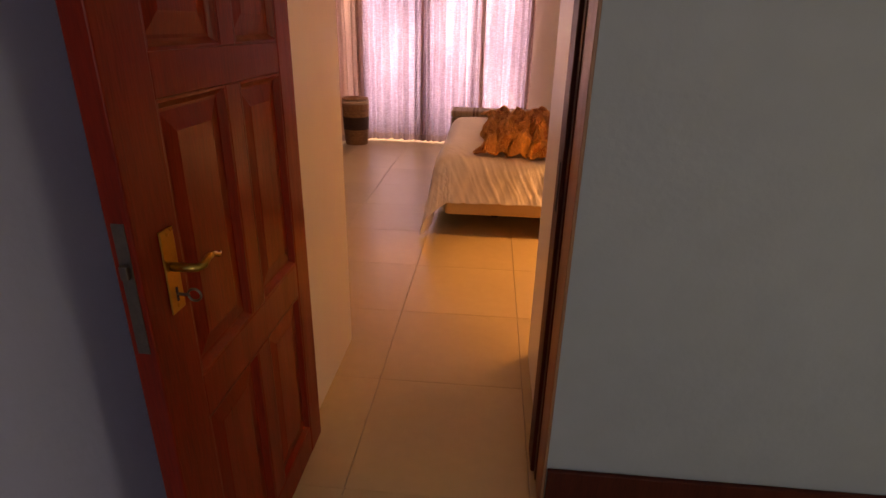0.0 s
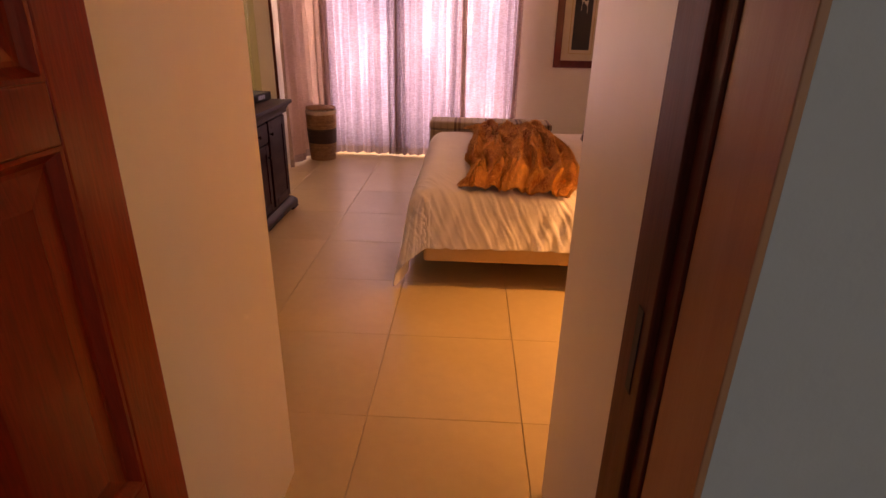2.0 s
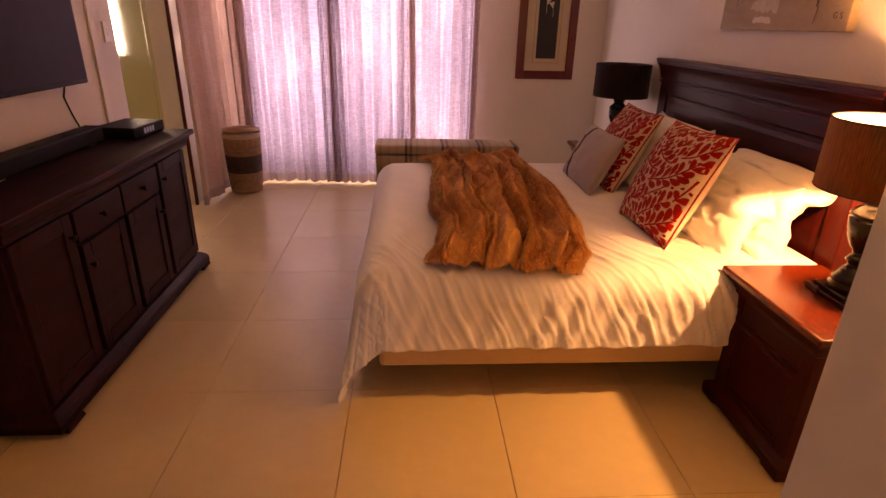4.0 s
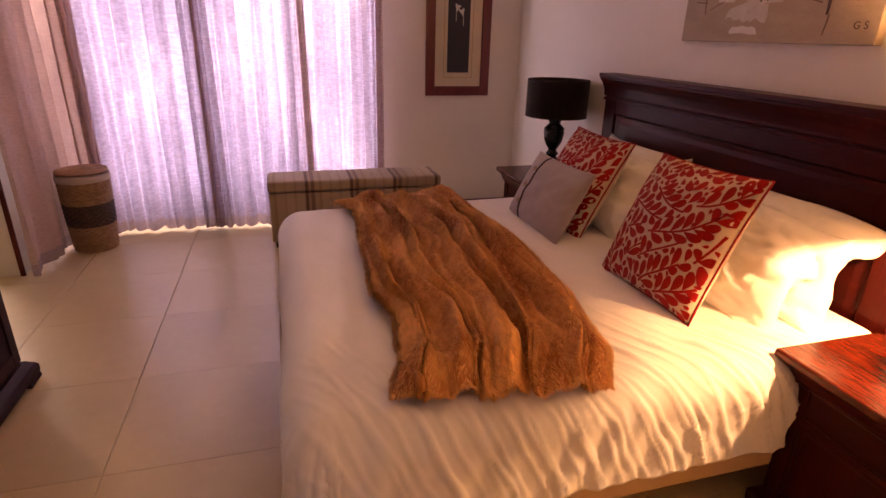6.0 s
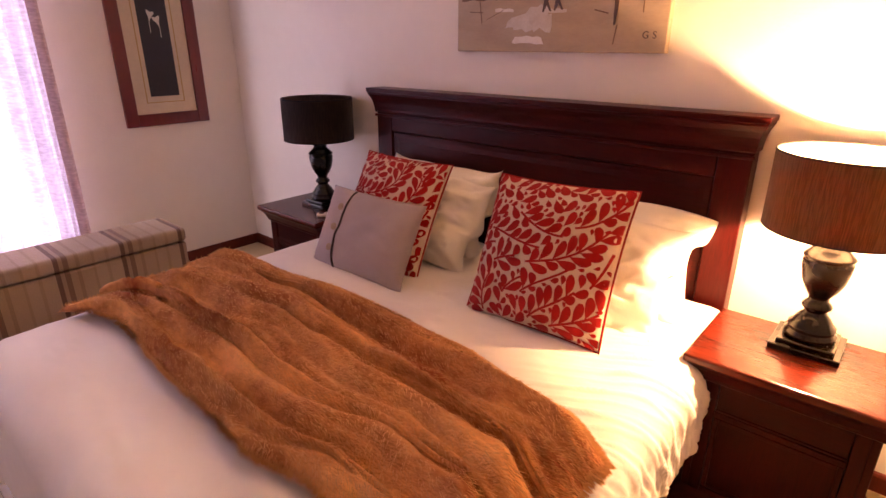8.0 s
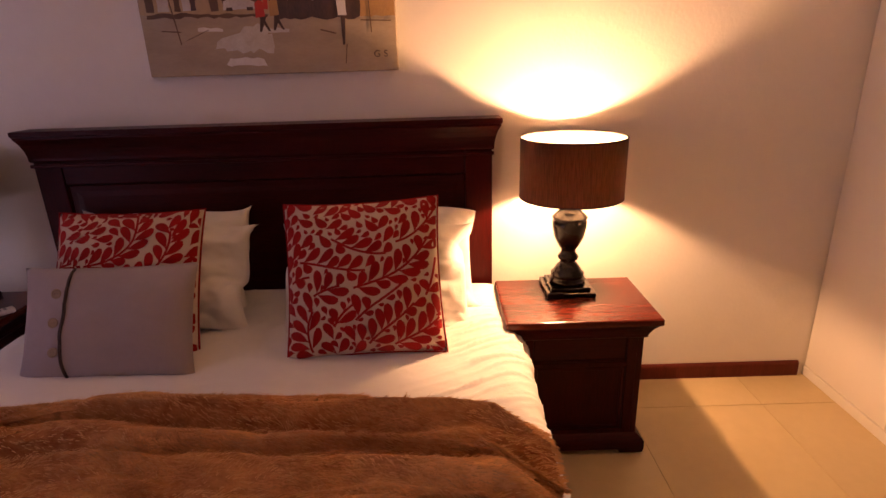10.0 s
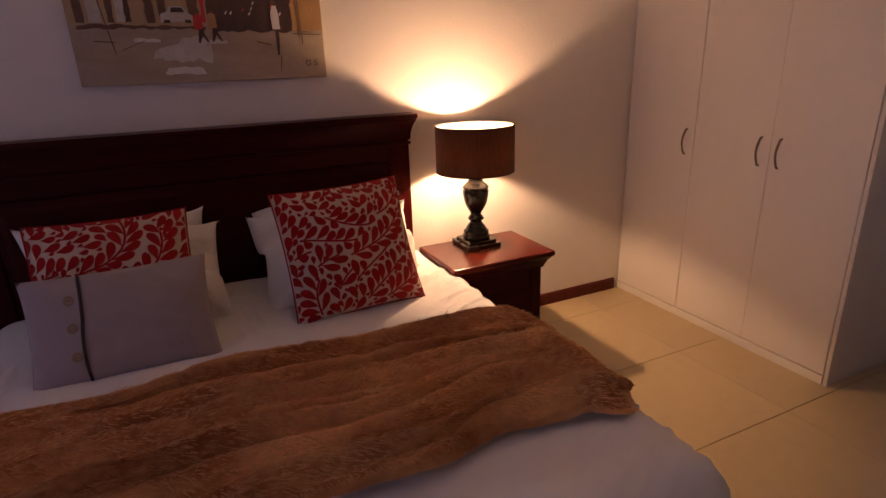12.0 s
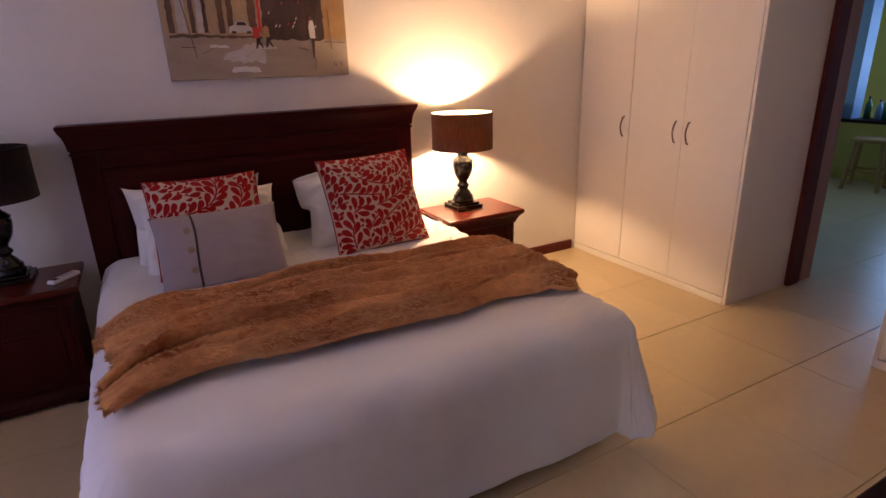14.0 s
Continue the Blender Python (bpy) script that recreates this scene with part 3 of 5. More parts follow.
curtain("curtain", lambda u: (-1.46 + 0.83 * gather(u), RAIL), (0, 1), 0.026, 2.32, 13, 0.046, 1.0, "sheer mauve linen curtain glowing with daylight", M_SHEER, side=0.07)
curtain("curtain", lambda u: (-0.655 + 0.715 * gather(u), RAIL - 0.03), (0, 1), 0.024, 2.32, 12, 0.048, 4.0, "sheer mauve linen curtain glowing with daylight", M_SHEER, side=0.07)
curtain("curtain", lambda u: (0.045 + 0.60 * gather(u), RAIL), (0, 1), 0.026, 2.32, 9, 0.046, 7.0, "sheer mauve linen curtain with sun behind it", M_SHEER, side=0.09)
def corner_path(u):
    """Along the side wall, then round the corner in front of the sliding door."""
    if u < 0.68:
        return WEST + 0.10 + 0.06 * u, 6.49 + 0.74 * u / 0.68
    k = (u - 0.68) / 0.32
    return WEST + 0.141 + 0.22 * k, 7.23 + 0.07 * math.sin(math.pi / 2 * k)


curtain("curtain", corner_path, (0.8, 0.6), 0.03, 2.32, 9, 0.032, 2.0, "gathered pinkish linen curtain beside the laundry basket", M_DRAPE, 200)
rod = thing("curtain_rail", (0, 0, 0), "dark curtain rail above the sliding door", "curtain rail")
part("rod", tube([(-1.62, RAIL - 0.01, 2.34), (0.68, RAIL - 0.01, 2.34)], 0.012, 10), M_ALU, rod)
for x in (-1.5, -0.4, 0.6):
    part("bracket", box(x - 0.01, RAIL - 0.01, 2.33, x + 0.01, NORTH, 2.35, 0.002), M_ALU, rod)
rod = thing("curtain_rail", (0, 0, 0), "dark curtain rail on the side wall", "curtain rail")
part("rod", tube([(WEST + 0.12, 6.42, 2.34), (WEST + 0.12, 7.36, 2.34)], 0.012, 10), M_ALU, rod)
for y in (6.6, 7.25):
    part("bracket", box(WEST, y - 0.01, 2.33, WEST + 0.12, y + 0.01, 2.35, 0.002), M_ALU, rod)


# ---- bed ----
bed = thing("bed", (0, 0, 0), "double bed with dark mahogany headboard and fabric base", "bed")
B = dict(x0=-0.045, x1=1.72, y0=4.125, y1=5.79)
part("base", box(-0.08, 4.015, 0.165, 1.70, 5.86, 0.335, 0.02), M_BASE, bed, "pale tan upholstered base")
part("mattress", box(-0.10, 4.06, 0.337, 1.72, 5.85, 0.525, 0.05, 4), M_LINEN, bed, "white mattress", True)
for x in (0.28, 1.5):
    for y in (4.52, 4.96, 5.55):
        part("leg", lathe([(0.032, 0), (0.036, 0.012), (0.030, 0.07), (0.038, 0.166)], 16, x, y), M_BLACK, bed)

HB = part("headboard", box(1.800, 4.18, 0.30, 1.826, 5.82, 1.13), M_WOODH, bed, "polished dark mahogany headboard")
for y in (4.075, 5.815):
    part("post", box(1.742, y, 0.0, 1.827, y + 0.11, 1.14, 0.005), M_WOOD, HB)
for z0, z1 in ((0.32, 0.46), (1.045, 1.14)):
    part("rail", box(1.743, 4.186, z0, 1.799, 5.814, z1, 0.004), M_WOODH, HB)
bm = bmesh.new()
rows = [(0.0, 0.008), (0.005, 0.014), (0.010, 0.011), (0.030, 0.011), (0.052, 0.007), (0.056, 0.007)]
rings = [[bm.verts.new((1.742 + d, y, z)) for y, z in ((4.185 + o, 0.46 + o), (5.815 - o, 0.46 + o), (5.815 - o, 1.045 - o), (4.185 + o, 1.045 - o))] for o, d in rows]
for p, q in zip(rings, rings[1:]):
    for i in range(4):
        bm.faces.new((p[(i + 1) % 4], p[i], q[i], q[(i + 1) % 4]))
bm.faces.new(rings[-1][::-1])
part("panel", bm, M_WOODH, HB)
part("crown_moulding", cove(1.742, 4.075, 1.826, 5.925, [(0.004, 1.14), (0.008, 1.146), (0.008, 1.158), (0.010, 1.172), (0.014, 1.192), (0.021, 1.213), (0.030, 1.230), (0.033, 1.234), (0.033, 1.242), (0.038, 1.246), (0.038, 1.262), (0.035, 1.265)], (True, False, True, True)),
     M_WOODH, HB)
part("astragal", box(1.732, 4.068, 1.118, 1.741, 5.932, 1.132, 0.003), M_WOODH, HB)


def drape(u, v):
    """The quilt as a flat cloth laid on the bed: what reaches past the edge falls over it."""
    cx, cy = -0.615 + (1.70 + 0.615) * u, 3.758 + (6.12 - 3.758) * v
    bx, by = min(max(cx, B["x0"]), B["x1"]), min(max(cy, B["y0"]), B["y1"])
    ox, oy = cx - bx, cy - by
    d = math.hypot(ox, oy)
    top = 0.562 + 0.010 * fbm(cx * 1.4, cy * 1.4, 2.0) + 0.004 * fbm(cx * 6, cy * 3, 5.0)
    top += 0.006 * max(0, (cx - 0.6)) * math.sin(16 * cy + 6 * cx + 3 * fbm(cx * 2, cy * 2, 1)) * 0.5
    band = max(0.0, min(1.0, (4.50 - cy) / 0.3)) * max(0.0, min(1.0, (1.65 - cx) / 0.3))
    ridge = 1 - abs(math.sin(math.pi * (8.3 * cx + 3.6 * cy + 0.55 * fbm(cx * 1.5, cy * 1.5, 14))))
    fine = 1 - abs(math.sin(math.pi * (17 * cx + 8.0 * cy + 0.8 * fbm(cx * 2.2, cy * 2.2, 17))))
    tug = band * (0.013 * ridge ** 6 + 0.010 * fine ** 4) * (0.35 + 1.1 * abs(fbm(cx * 2, cy * 2, 21)))
    tug += 0.004 * max(0.0, cx - 0.75) * (1 - abs(math.sin(math.pi * (5 * cy + 4 * cx + 2 * fbm(cx * 2, cy * 2, 3))))) ** 2
    top += tug * (1.0 if ox > -1e-6 else max(0.15, 1 + ox * 8))
    if d < 1e-6:
        return (cx, cy, top)
    nx, ny = ox / d, oy / d
    r = 0.115
    arc = r * math.pi / 2
    if d < arc:
        out, drop = r * math.sin(d / r), r * (1 - math.cos(d / r))
        k = d / arc
    else:
        e = d - arc
        flare = 0.06 - 0.03 * abs(nx) + 0.75 * (nx * ny) ** 2
        out, drop, k = r + flare * e, r + e * math.sqrt(1 - flare * flare), 1.0
    e = max(0, d - arc)
    s = bx * abs(ny) + by * abs(nx) + 0.35 * math.atan2(abs(ny), abs(nx))
    lean = s + 0.35 * e * abs(ny)
    wave = 0.55 * math.sin(lean * 34 + 4 * fbm(s * 1.7, e, 3)) + 0.45 * math.sin(lean * 61 + 3 * fbm(s * 2.3, e * 2, 9))
    turn = 4 * (nx * ny) ** 2
    a = (0.0045 + 0.012 * e) * k * (1.0 if abs(ny) > 0.5 else 0.16) * (1 - 0.9 * turn)
    out += 0.045 * e * turn * math.sin(9.0 * math.atan2(abs(ny), abs(nx)) + 0.6)
    out += a * wave + 0.010 * k * fbm(s * 2.2, d * 3, 7) + 0.006 + 1.1 * tug * k * ny * ny
    if ny < 0 and nx < 0:
        out += 0.020 * k * 4 * (nx * ny) ** 2 + 0.02 * e * 4 * (nx * ny) ** 2
    z = max(top - drop, 0.016 + 0.02 * abs(wave) * 0.3)
    return (bx + nx * out, by + ny * out, z)


DU0 = thing("duvet", (0, 0, 0), "rumpled white cotton bedspread hanging over the bed edges", "bedspread")
bm = sheet(320, 320, drape)
cover = part("cover", bm, M_LINEN, DU0, smooth=True)
sol = cover.modifiers.new("thickness", "SOLIDIFY")
sol.thickness, sol.offset = 0.008, 1.0


def seam(path, r):
    return tube(path, r, 5)


part("hem_seam", seam([(p[0], p[1] - 0.004, p[2]) for p in (drape(0.215 + 0.77 * i / 120, 0.036) for i in range(121))], 0.0022), M_PILLOW, DU0, smooth=True)


# ---- pillows and cushions ----
def puff(w, h, t, u, v, seed, crease, n=2.6, soft=0.55, ear=0.05):
    """A stuffed case, u across and v up, both from -1 to 1: returns its place and half thickness."""
    k = max(0.0, (1 - abs(u) ** n)) ** soft * max(0.0, (1 - abs(v) ** n)) ** soft
    x, y = w / 2 * u * (1 - ear * (1 - abs(v) ** 2.2) * abs(u)), h / 2 * v * (1 - ear * (1 - abs(u) ** 2.2) * abs(v))
    z = t / 2 * k * (1 + 0.10 * fbm(u * 1.2, v * 1.2, seed)) + crease * k ** 0.4 * fbm(u * 3.2 + seed, v * 3.2, seed * 2)
    return x, y, max(z, 0.0)


def pillow_mesh(w, h, t, seed, crease=0.006, n=34, soft=0.55, ear=0.05, droop=0.0):
    """A stuffed case; droop lets its upper corners fall back."""
    bm = bmesh.new()
    front = [[None] * (n + 1) for _ in range(n + 1)]
    back = [[None] * (n + 1) for _ in range(n + 1)]
    for i in range(n + 1):
        for j in range(n + 1):
            u, v = -1 + 2 * i / n, -1 + 2 * j / n
            x, y, z = puff(w, h, t, u, v, seed, crease, 2.6, soft, ear)
            fall = -droop * max(0.0, abs(u) * (v + 1) / 2 - 0.35) ** 1.5 + 0.5 * droop * abs(u) ** 6 * math.sin(5 * v + seed)
            front[i][j] = bm.verts.new((x, y + 0.6 * fall, z + fall))
            edge = i in (0, n) or j in (0, n)
            back[i][j] = front[i][j] if edge else bm.verts.new((x, y + 0.6 * fall, fall - puff(w, h, t, u, v, seed + 3, crease, 2.6, soft, ear)[2]))
    for i in range(n):
        for j in range(n):
            bm.faces.new((front[i][j], front[i + 1][j], front[i + 1][j + 1], front[i][j + 1]))
            q = (back[i][j], back[i][j + 1], back[i + 1][j + 1], back[i + 1][j])
            if len(set(q)) == 4 and not all(a in front[i] + front[i + 1] for a in q):
                bm.faces.new(q)
    return bm


def frame_from(c, right, up):
    r = Vector(right).normalized()
    f = r.cross(Vector(up)).normalized()
    u = f.cross(r)
    return Matrix(((r.x, u.x, f.x, c[0]), (r.y, u.y, f.y, c[1]), (r.z, u.z, f.z, c[2]), (0, 0, 0, 1)))


def rim(w, h, n=18):
    ring = []
    for s in range(4):
        for k in range(n):
            q = -1 + 2 * k / n
            u, v = [(q, -1), (1, q), (-q, 1), (-1, -q)][s]
            ring.append((w / 2 * u * (1 - 0.05 * (1 - abs(v) ** 2.2) * abs(u)), h / 2 * v * (1 - 0.05 * (1 - abs(u) ** 2.2) * abs(v)), 0))
    return ring


def pillow(c, right, up, w, h, t, seed, label):
    e = tagged(new("pillow"), label, "pillow", group="sleeping pillows")
    e.matrix_world = frame_from(c, right, up)
    part("case", pillow_mesh(w, h, t, seed, 0.034, 52, 0.50, 0.11, 0.10), M_PILLOW, e, smooth=True)
    return e


def leaf(cx, cy, ang, ln, wd, n=14):
    """Outline of one drop-shaped leaf from its stalk end."""
    pts = []
    for side in (1, -1):
        rng = range(n + 1) if side > 0 else range(n - 1, 0, -1)
        for k in rng:
            s = k / n
            w = 0.5 * wd * (math.sin(math.pi / 2 * s / 0.68) ** 1.5 if s < 0.68 else math.sqrt(max(0.0, 1 - ((s - 0.68) / 0.32) ** 2)))
            bend = 0.16 * ln * s * s
            lx, ly = ln * s, side * w + bend
            pts.append((cx + lx * math.cos(ang) - ly * math.sin(ang), cy + lx * math.sin(ang) + ly * math.cos(ang)))
    return pts


def leaf_cushion(c, right, up, size, t, seed, label):
    e = tagged(new("leaf_cushion"), label, "cushion", group="red leaf cushions")
    e.matrix_world = frame_from(c, right, up)
    part("cover", pillow_mesh(size, size, t, seed, 0.004), M_CREAM, e, smooth=True)
    rnd = random.Random(seed)
    bm = bmesh.new()
    half = size / 2

    def lift(x, y):
        u, v = max(-1, min(1, x / half)), max(-1, min(1, y / half))
        p = puff(size, size, t, u, v, seed, 0.004)
        return (p[0], p[1], p[2] + 0.0022)

    def add(pts):
        pts = [(max(-half * 0.985, min(half * 0.985, x)), max(-half * 0.985, min(half * 0.985, y))) for x, y in pts]
        mx, my = sum(p[0] for p in pts) / len(pts), sum(p[1] for p in pts) / len(pts)
        ring = [bm.verts.new(lift(*p)) for p in pts]
        mid = bm.verts.new(lift(mx, my))
        for i in range(len(ring)):
            try:
                bm.faces.new((mid, ring[i], ring[(i + 1) % len(ring)]))
            except ValueError:
                pass
    taken = []

    def heading(x, y):
        return 1.15 + 1.1 * math.sin(5.2 * x + 3.1 * y + seed) + 0.6 * math.sin(9.0 * y - 4.0 * x + 2 * seed)

    def room(x, y, ang, ln, wd):
        """The discs that a leaf would fill, or nothing if another lies too near."""
        discs = []
        for q, k in ((0.30, 0.22), (0.52, 0.38), (0.74, 0.46), (0.92, 0.30)):
            lx, ly = ln * q, 0.16 * ln * q * q
            discs.append((x + lx * math.cos(ang) - ly * math.sin(ang), y + lx * math.sin(ang) + ly * math.cos(ang), wd * k))
        if any(abs(p[0]) > half * 0.99 or abs(p[1]) > half * 0.99 for p in discs[:3]):
            return None
        for px, py, pr in discs:
            for qx, qy, qr in taken:
                if (px - qx) ** 2 + (py - qy) ** 2 < (pr + qr + 0.0012) ** 2:
                    return None
        return discs
    stems = []
    for k in range(160):
        x, y = rnd.uniform(-half, half) * 0.95, rnd.uniform(-1, 0.5) * half * 0.95
        if any((x - a) ** 2 + (y - b) ** 2 < 0.070 ** 2 for st in stems for a, b, _ in st):
            continue
        st = []
        while abs(x) < half * 0.97 and abs(y) < half * 0.97 and len(st) < 26:
            if any((x - a) ** 2 + (y - b) ** 2 < 0.042 ** 2 for other in stems for a, b, _ in other):
                break
            hd = heading(x, y)
            st.append((x, y, hd))
            x, y = x + 0.012 * math.cos(hd), y + 0.012 * math.sin(hd)
        if len(st) > 5:
            stems.append(st)
            for (a, b, ha), (c, d, hc) in zip(st, st[1:]):
                wa = 0.0040
                add([(a + wa * math.sin(ha), b - wa * math.cos(ha)), (c + wa * math.sin(hc), d - wa * math.cos(hc)), (c - wa * math.sin(hc), d + wa * math.cos(hc)), (a - wa * math.sin(ha), b + wa * math.cos(ha))])
                taken.append((a, b, 0.003))
    for st in stems:
        tip = st[-1]
        for n_, (x, y, hd) in enumerate(st[1:] + [tip]):
            for side in ((1, -1) if n_ % 2 else (-1, 1)):
                for ln in (0.078, 0.066, 0.054, 0.044):
                    ang = hd + side * rnd.uniform(0.55, 0.95)
                    discs = room(x + 0.010 * math.cos(ang), y + 0.010 * math.sin(ang), ang, ln - 0.010, 0.031)
                    if discs:
                        taken.extend(discs)
                        add(leaf(x, y, ang, ln, 0.031))
                        break
    for ln, wd, tries in ((0.064, 0.031, 1500), (0.048, 0.026, 2500), (0.034, 0.020, 3500), (0.022, 0.013, 3000)):
        for k in range(tries):
            x, y = rnd.uniform(-half, half), rnd.uniform(-half, half)
            ang = heading(x, y) + rnd.choice((-0.75, 0.75)) + rnd.uniform(-0.25, 0.25)
            discs = room(x, y, ang, ln, wd)
            if discs:
                taken.extend(discs)
                add(leaf(x, y, ang, ln, wd))
    bmesh.ops.recalc_face_normals(bm, faces=bm.faces)
    part("leaf_pattern", bm, M_RED, e, "red velvet flock leaves", True)
    ring = []
    for s in range(4):
        for k in range(16):
            q = -1 + 2 * k / 16
            u, v = [(q, -1), (1, q), (-q, 1), (-1, -q)][s]
            ring.append((half * u * (1 - 0.05 * (1 - abs(v) ** 2.2) * abs(u)), half * v * (1 - 0.05 * (1 - abs(u) ** 2.2) * abs(v)), 0))
    part("piping", tube(ring, 0.0038, 6, True), M_RED, e, "red edge piping", True)
    return e


W1 = "plump creased white cotton pillow leaning on the headboard"
pillow((1.60, 4.50, 0.735), (0, -1, 0.02), (0.42, 0, 0.90), 0.72, 0.46, 0.22, 1.0, W1)
pillow((1.455, 4.535, 0.722), (0.03, -1, -0.03), (0.58, 0, 0.81), 0.74, 0.46, 0.22, 2.0, W1)
pillow((1.61, 5.40, 0.745), (0, -1, 0), (0.40, 0, 0.91), 0.69, 0.45, 0.24, 3.0, W1)
pillow((1.475, 5.355, 0.735), (0.0, -1, 0), (0.55, 0, 0.83), 0.70, 0.45, 0.22, 4.0, W1)
leaf_cushion((1.25, 4.552, 0.798), (0.02, -1, 0.03), (0.44, 0, 0.9), 0.53, 0.19, 11, "cream square cushion with red leaf pattern")
leaf_cushion((1.31, 5.385, 0.775), (0.0, -1, 0.0), (0.46, 0, 0.89), 0.52, 0.17, 12, "cream square cushion with red leaf pattern behind a mauve one")

gc = tagged(new("buttoned_cushion"), "mauve linen cushion with dark piping and wooden buttons", "cushion")
gc.matrix_world = frame_from((1.135, 5.365, 0.715), (0.02, -1, 0.0), (0.46, 0.0, 0.89))
part("cover", pillow_mesh(0.56, 0.37, 0.13, 21, 0.006), M_MAUVE, gc, smooth=True)
line = []
for k in range(25):
    v = -0.97 + 1.94 * k / 24
    p = puff(0.56, 0.37, 0.13, -0.40 + 0.02 * math.sin(3 * v), v, 21, 0.006)
    line.append((p[0], p[1], p[2] + 0.002))
part("piping", tube(line, 0.005, 7), M_PIPE, gc, "dark brown piping", True)
for v in (0.5, 0.0, -0.5):
    p = puff(0.56, 0.37, 0.13, -0.50, v, 21, 0.006)
    bm = lathe([(0.013, 0.0), (0.0155, 0.003), (0.0155, 0.005), (0.012, 0.0065), (0.010, 0.005), (0.0, 0.005)], 18, p[0], p[1])
    bmesh.ops.translate(bm, verts=bm.verts, vec=(0, 0, p[2]))
    b = part("button", bm, M_BUTTON, gc, "round wooden button")
    for dx in (-0.004, 0.004):
        q = lathe([(0.0014, 0.005), (0.0014, 0.0056)], 6, p[0] + dx, p[1])
        bmesh.ops.translate(q, verts=q.verts, vec=(0, 0, p[2]))
        part("thread_hole", q, M_PIPE, b)

# ---- faux fur throw ----
def lerp_rows(rows, q):
    """Smooth reading of (place, value) rows."""
    if q <= rows[0][0]:
        return rows[0][1]
    for (a, x), (b, y) in zip(rows, rows[1:]):
        if q <= b:
            k = (q - a) / (b - a)
            return x + (y - x) * k * k * (3 - 2 * k)
    return rows[-1][1]


FOOT_EDGE = [(0.0, 0.105), (0.10, 0.160), (0.22, 0.185), (0.34, 0.150), (0.60, 0.170), (0.84, 0.205), (0.93, 0.170), (1.0, 0.115)]
HEAD_EDGE = [(0.0, 0.695), (0.10, 0.775), (0.32, 0.840), (0.60, 0.865), (1.0, 0.800)]
NEAR_END = [(0.0, 4.105), (0.16, 4.062), (0.34, 4.075), (0.46, 4.035), (0.58, 4.060), (0.68, 4.035), (1.0, 4.035)]


def throw(u, v):
    """u across the throw, v from the near side of the bed to the far side."""
    y = lerp_rows(NEAR_END, u) * (1 - v) + (5.81 + 0.04 * min(1, 4 * u) + 0.03 * math.sin(9 * u + 1)) * v
    a, b = lerp_rows(FOOT_EDGE, v), lerp_rows(HEAD_EDGE, v)
    bunch = 0.030 * math.sin(2 * math.pi * (4.0 * u + 0.7 * v)) * (0.4 + 0.6 * abs(2 * v - 1)) * min(1, 6 * u) * min(1, 6 * (1 - u))
    x = a + (b - a) * u + bunch + 0.012 * fbm(u * 3, v * 5, 4)
    w = u + 0.20 * (v - 0.5) * (1 - u) + 0.055 * math.sin(3.6 * v + 0.6) + 0.085 * fbm(u * 1.3, v * 1.3, 8) + 0.018 * fbm(u * 2, v * 4, 12)

    def roll(q):
        """Round-backed folds with narrow creases between them, leaning over to one side."""
        q = q % 1.0
        q = q ** 1.25
        return max(0.0, math.sin(math.pi * q)) ** 0.75

    deep = 0.70 + 0.9 * abs(fbm(u * 2.2 + 3, v * 0.9, 31))
    f = 0.080 * roll(5.3 * w + 0.25) * min(1.25, deep)
    g = 0.046 * roll(11.7 * w + 0.9 * v) * min(1.0, 0.55 + 1.2 * abs(fbm(u * 2.4, v * 1.4, 44)))
    near, far = max(0.0, 1 - v / 0.20), max(0.0, 1 - (1 - v) / 0.16)
    cross = 0.030 * near * (1 - abs(math.sin(17 * v + 7 * u + 3 * fbm(u * 4, v * 4, 2)))) * max(0.0, 1 - u / 0.55) + 0.022 * far * abs(math.sin(21 * v + 5 * u)) + 0.012 * abs(fbm(u * 5, v * 11, 2))
    lip = 0.050 * near * math.exp(-((v - 0.05) / 0.03) ** 2) * max(0.0, 1 - abs(u - 0.18) / 0.25)
    lift = f + g + cross + lip + 0.016 * roll(21.3 * w - 1.6 * v + 0.3) * min(1.0, 0.2 + 1.6 * abs(fbm(u * 3.1, v * 3.0, 57)))
    ends = min(1.0, 10 * v + 0.30, 7 * (1 - v) + 0.30)
    edge = min(1.0, 0.35 + 7 * u, 0.15 + 6 * (1 - u))
    z = 0.580 + lift * (0.15 + 0.85 * ends) * edge
    for over in (B["y0"] - y, y - B["y1"]):
        if over > 0:
            z -= 0.115 * (1 - math.sqrt(1 - min(0.96, over / 0.16) ** 2)) * 0.9
    return Vector((x, y, z))


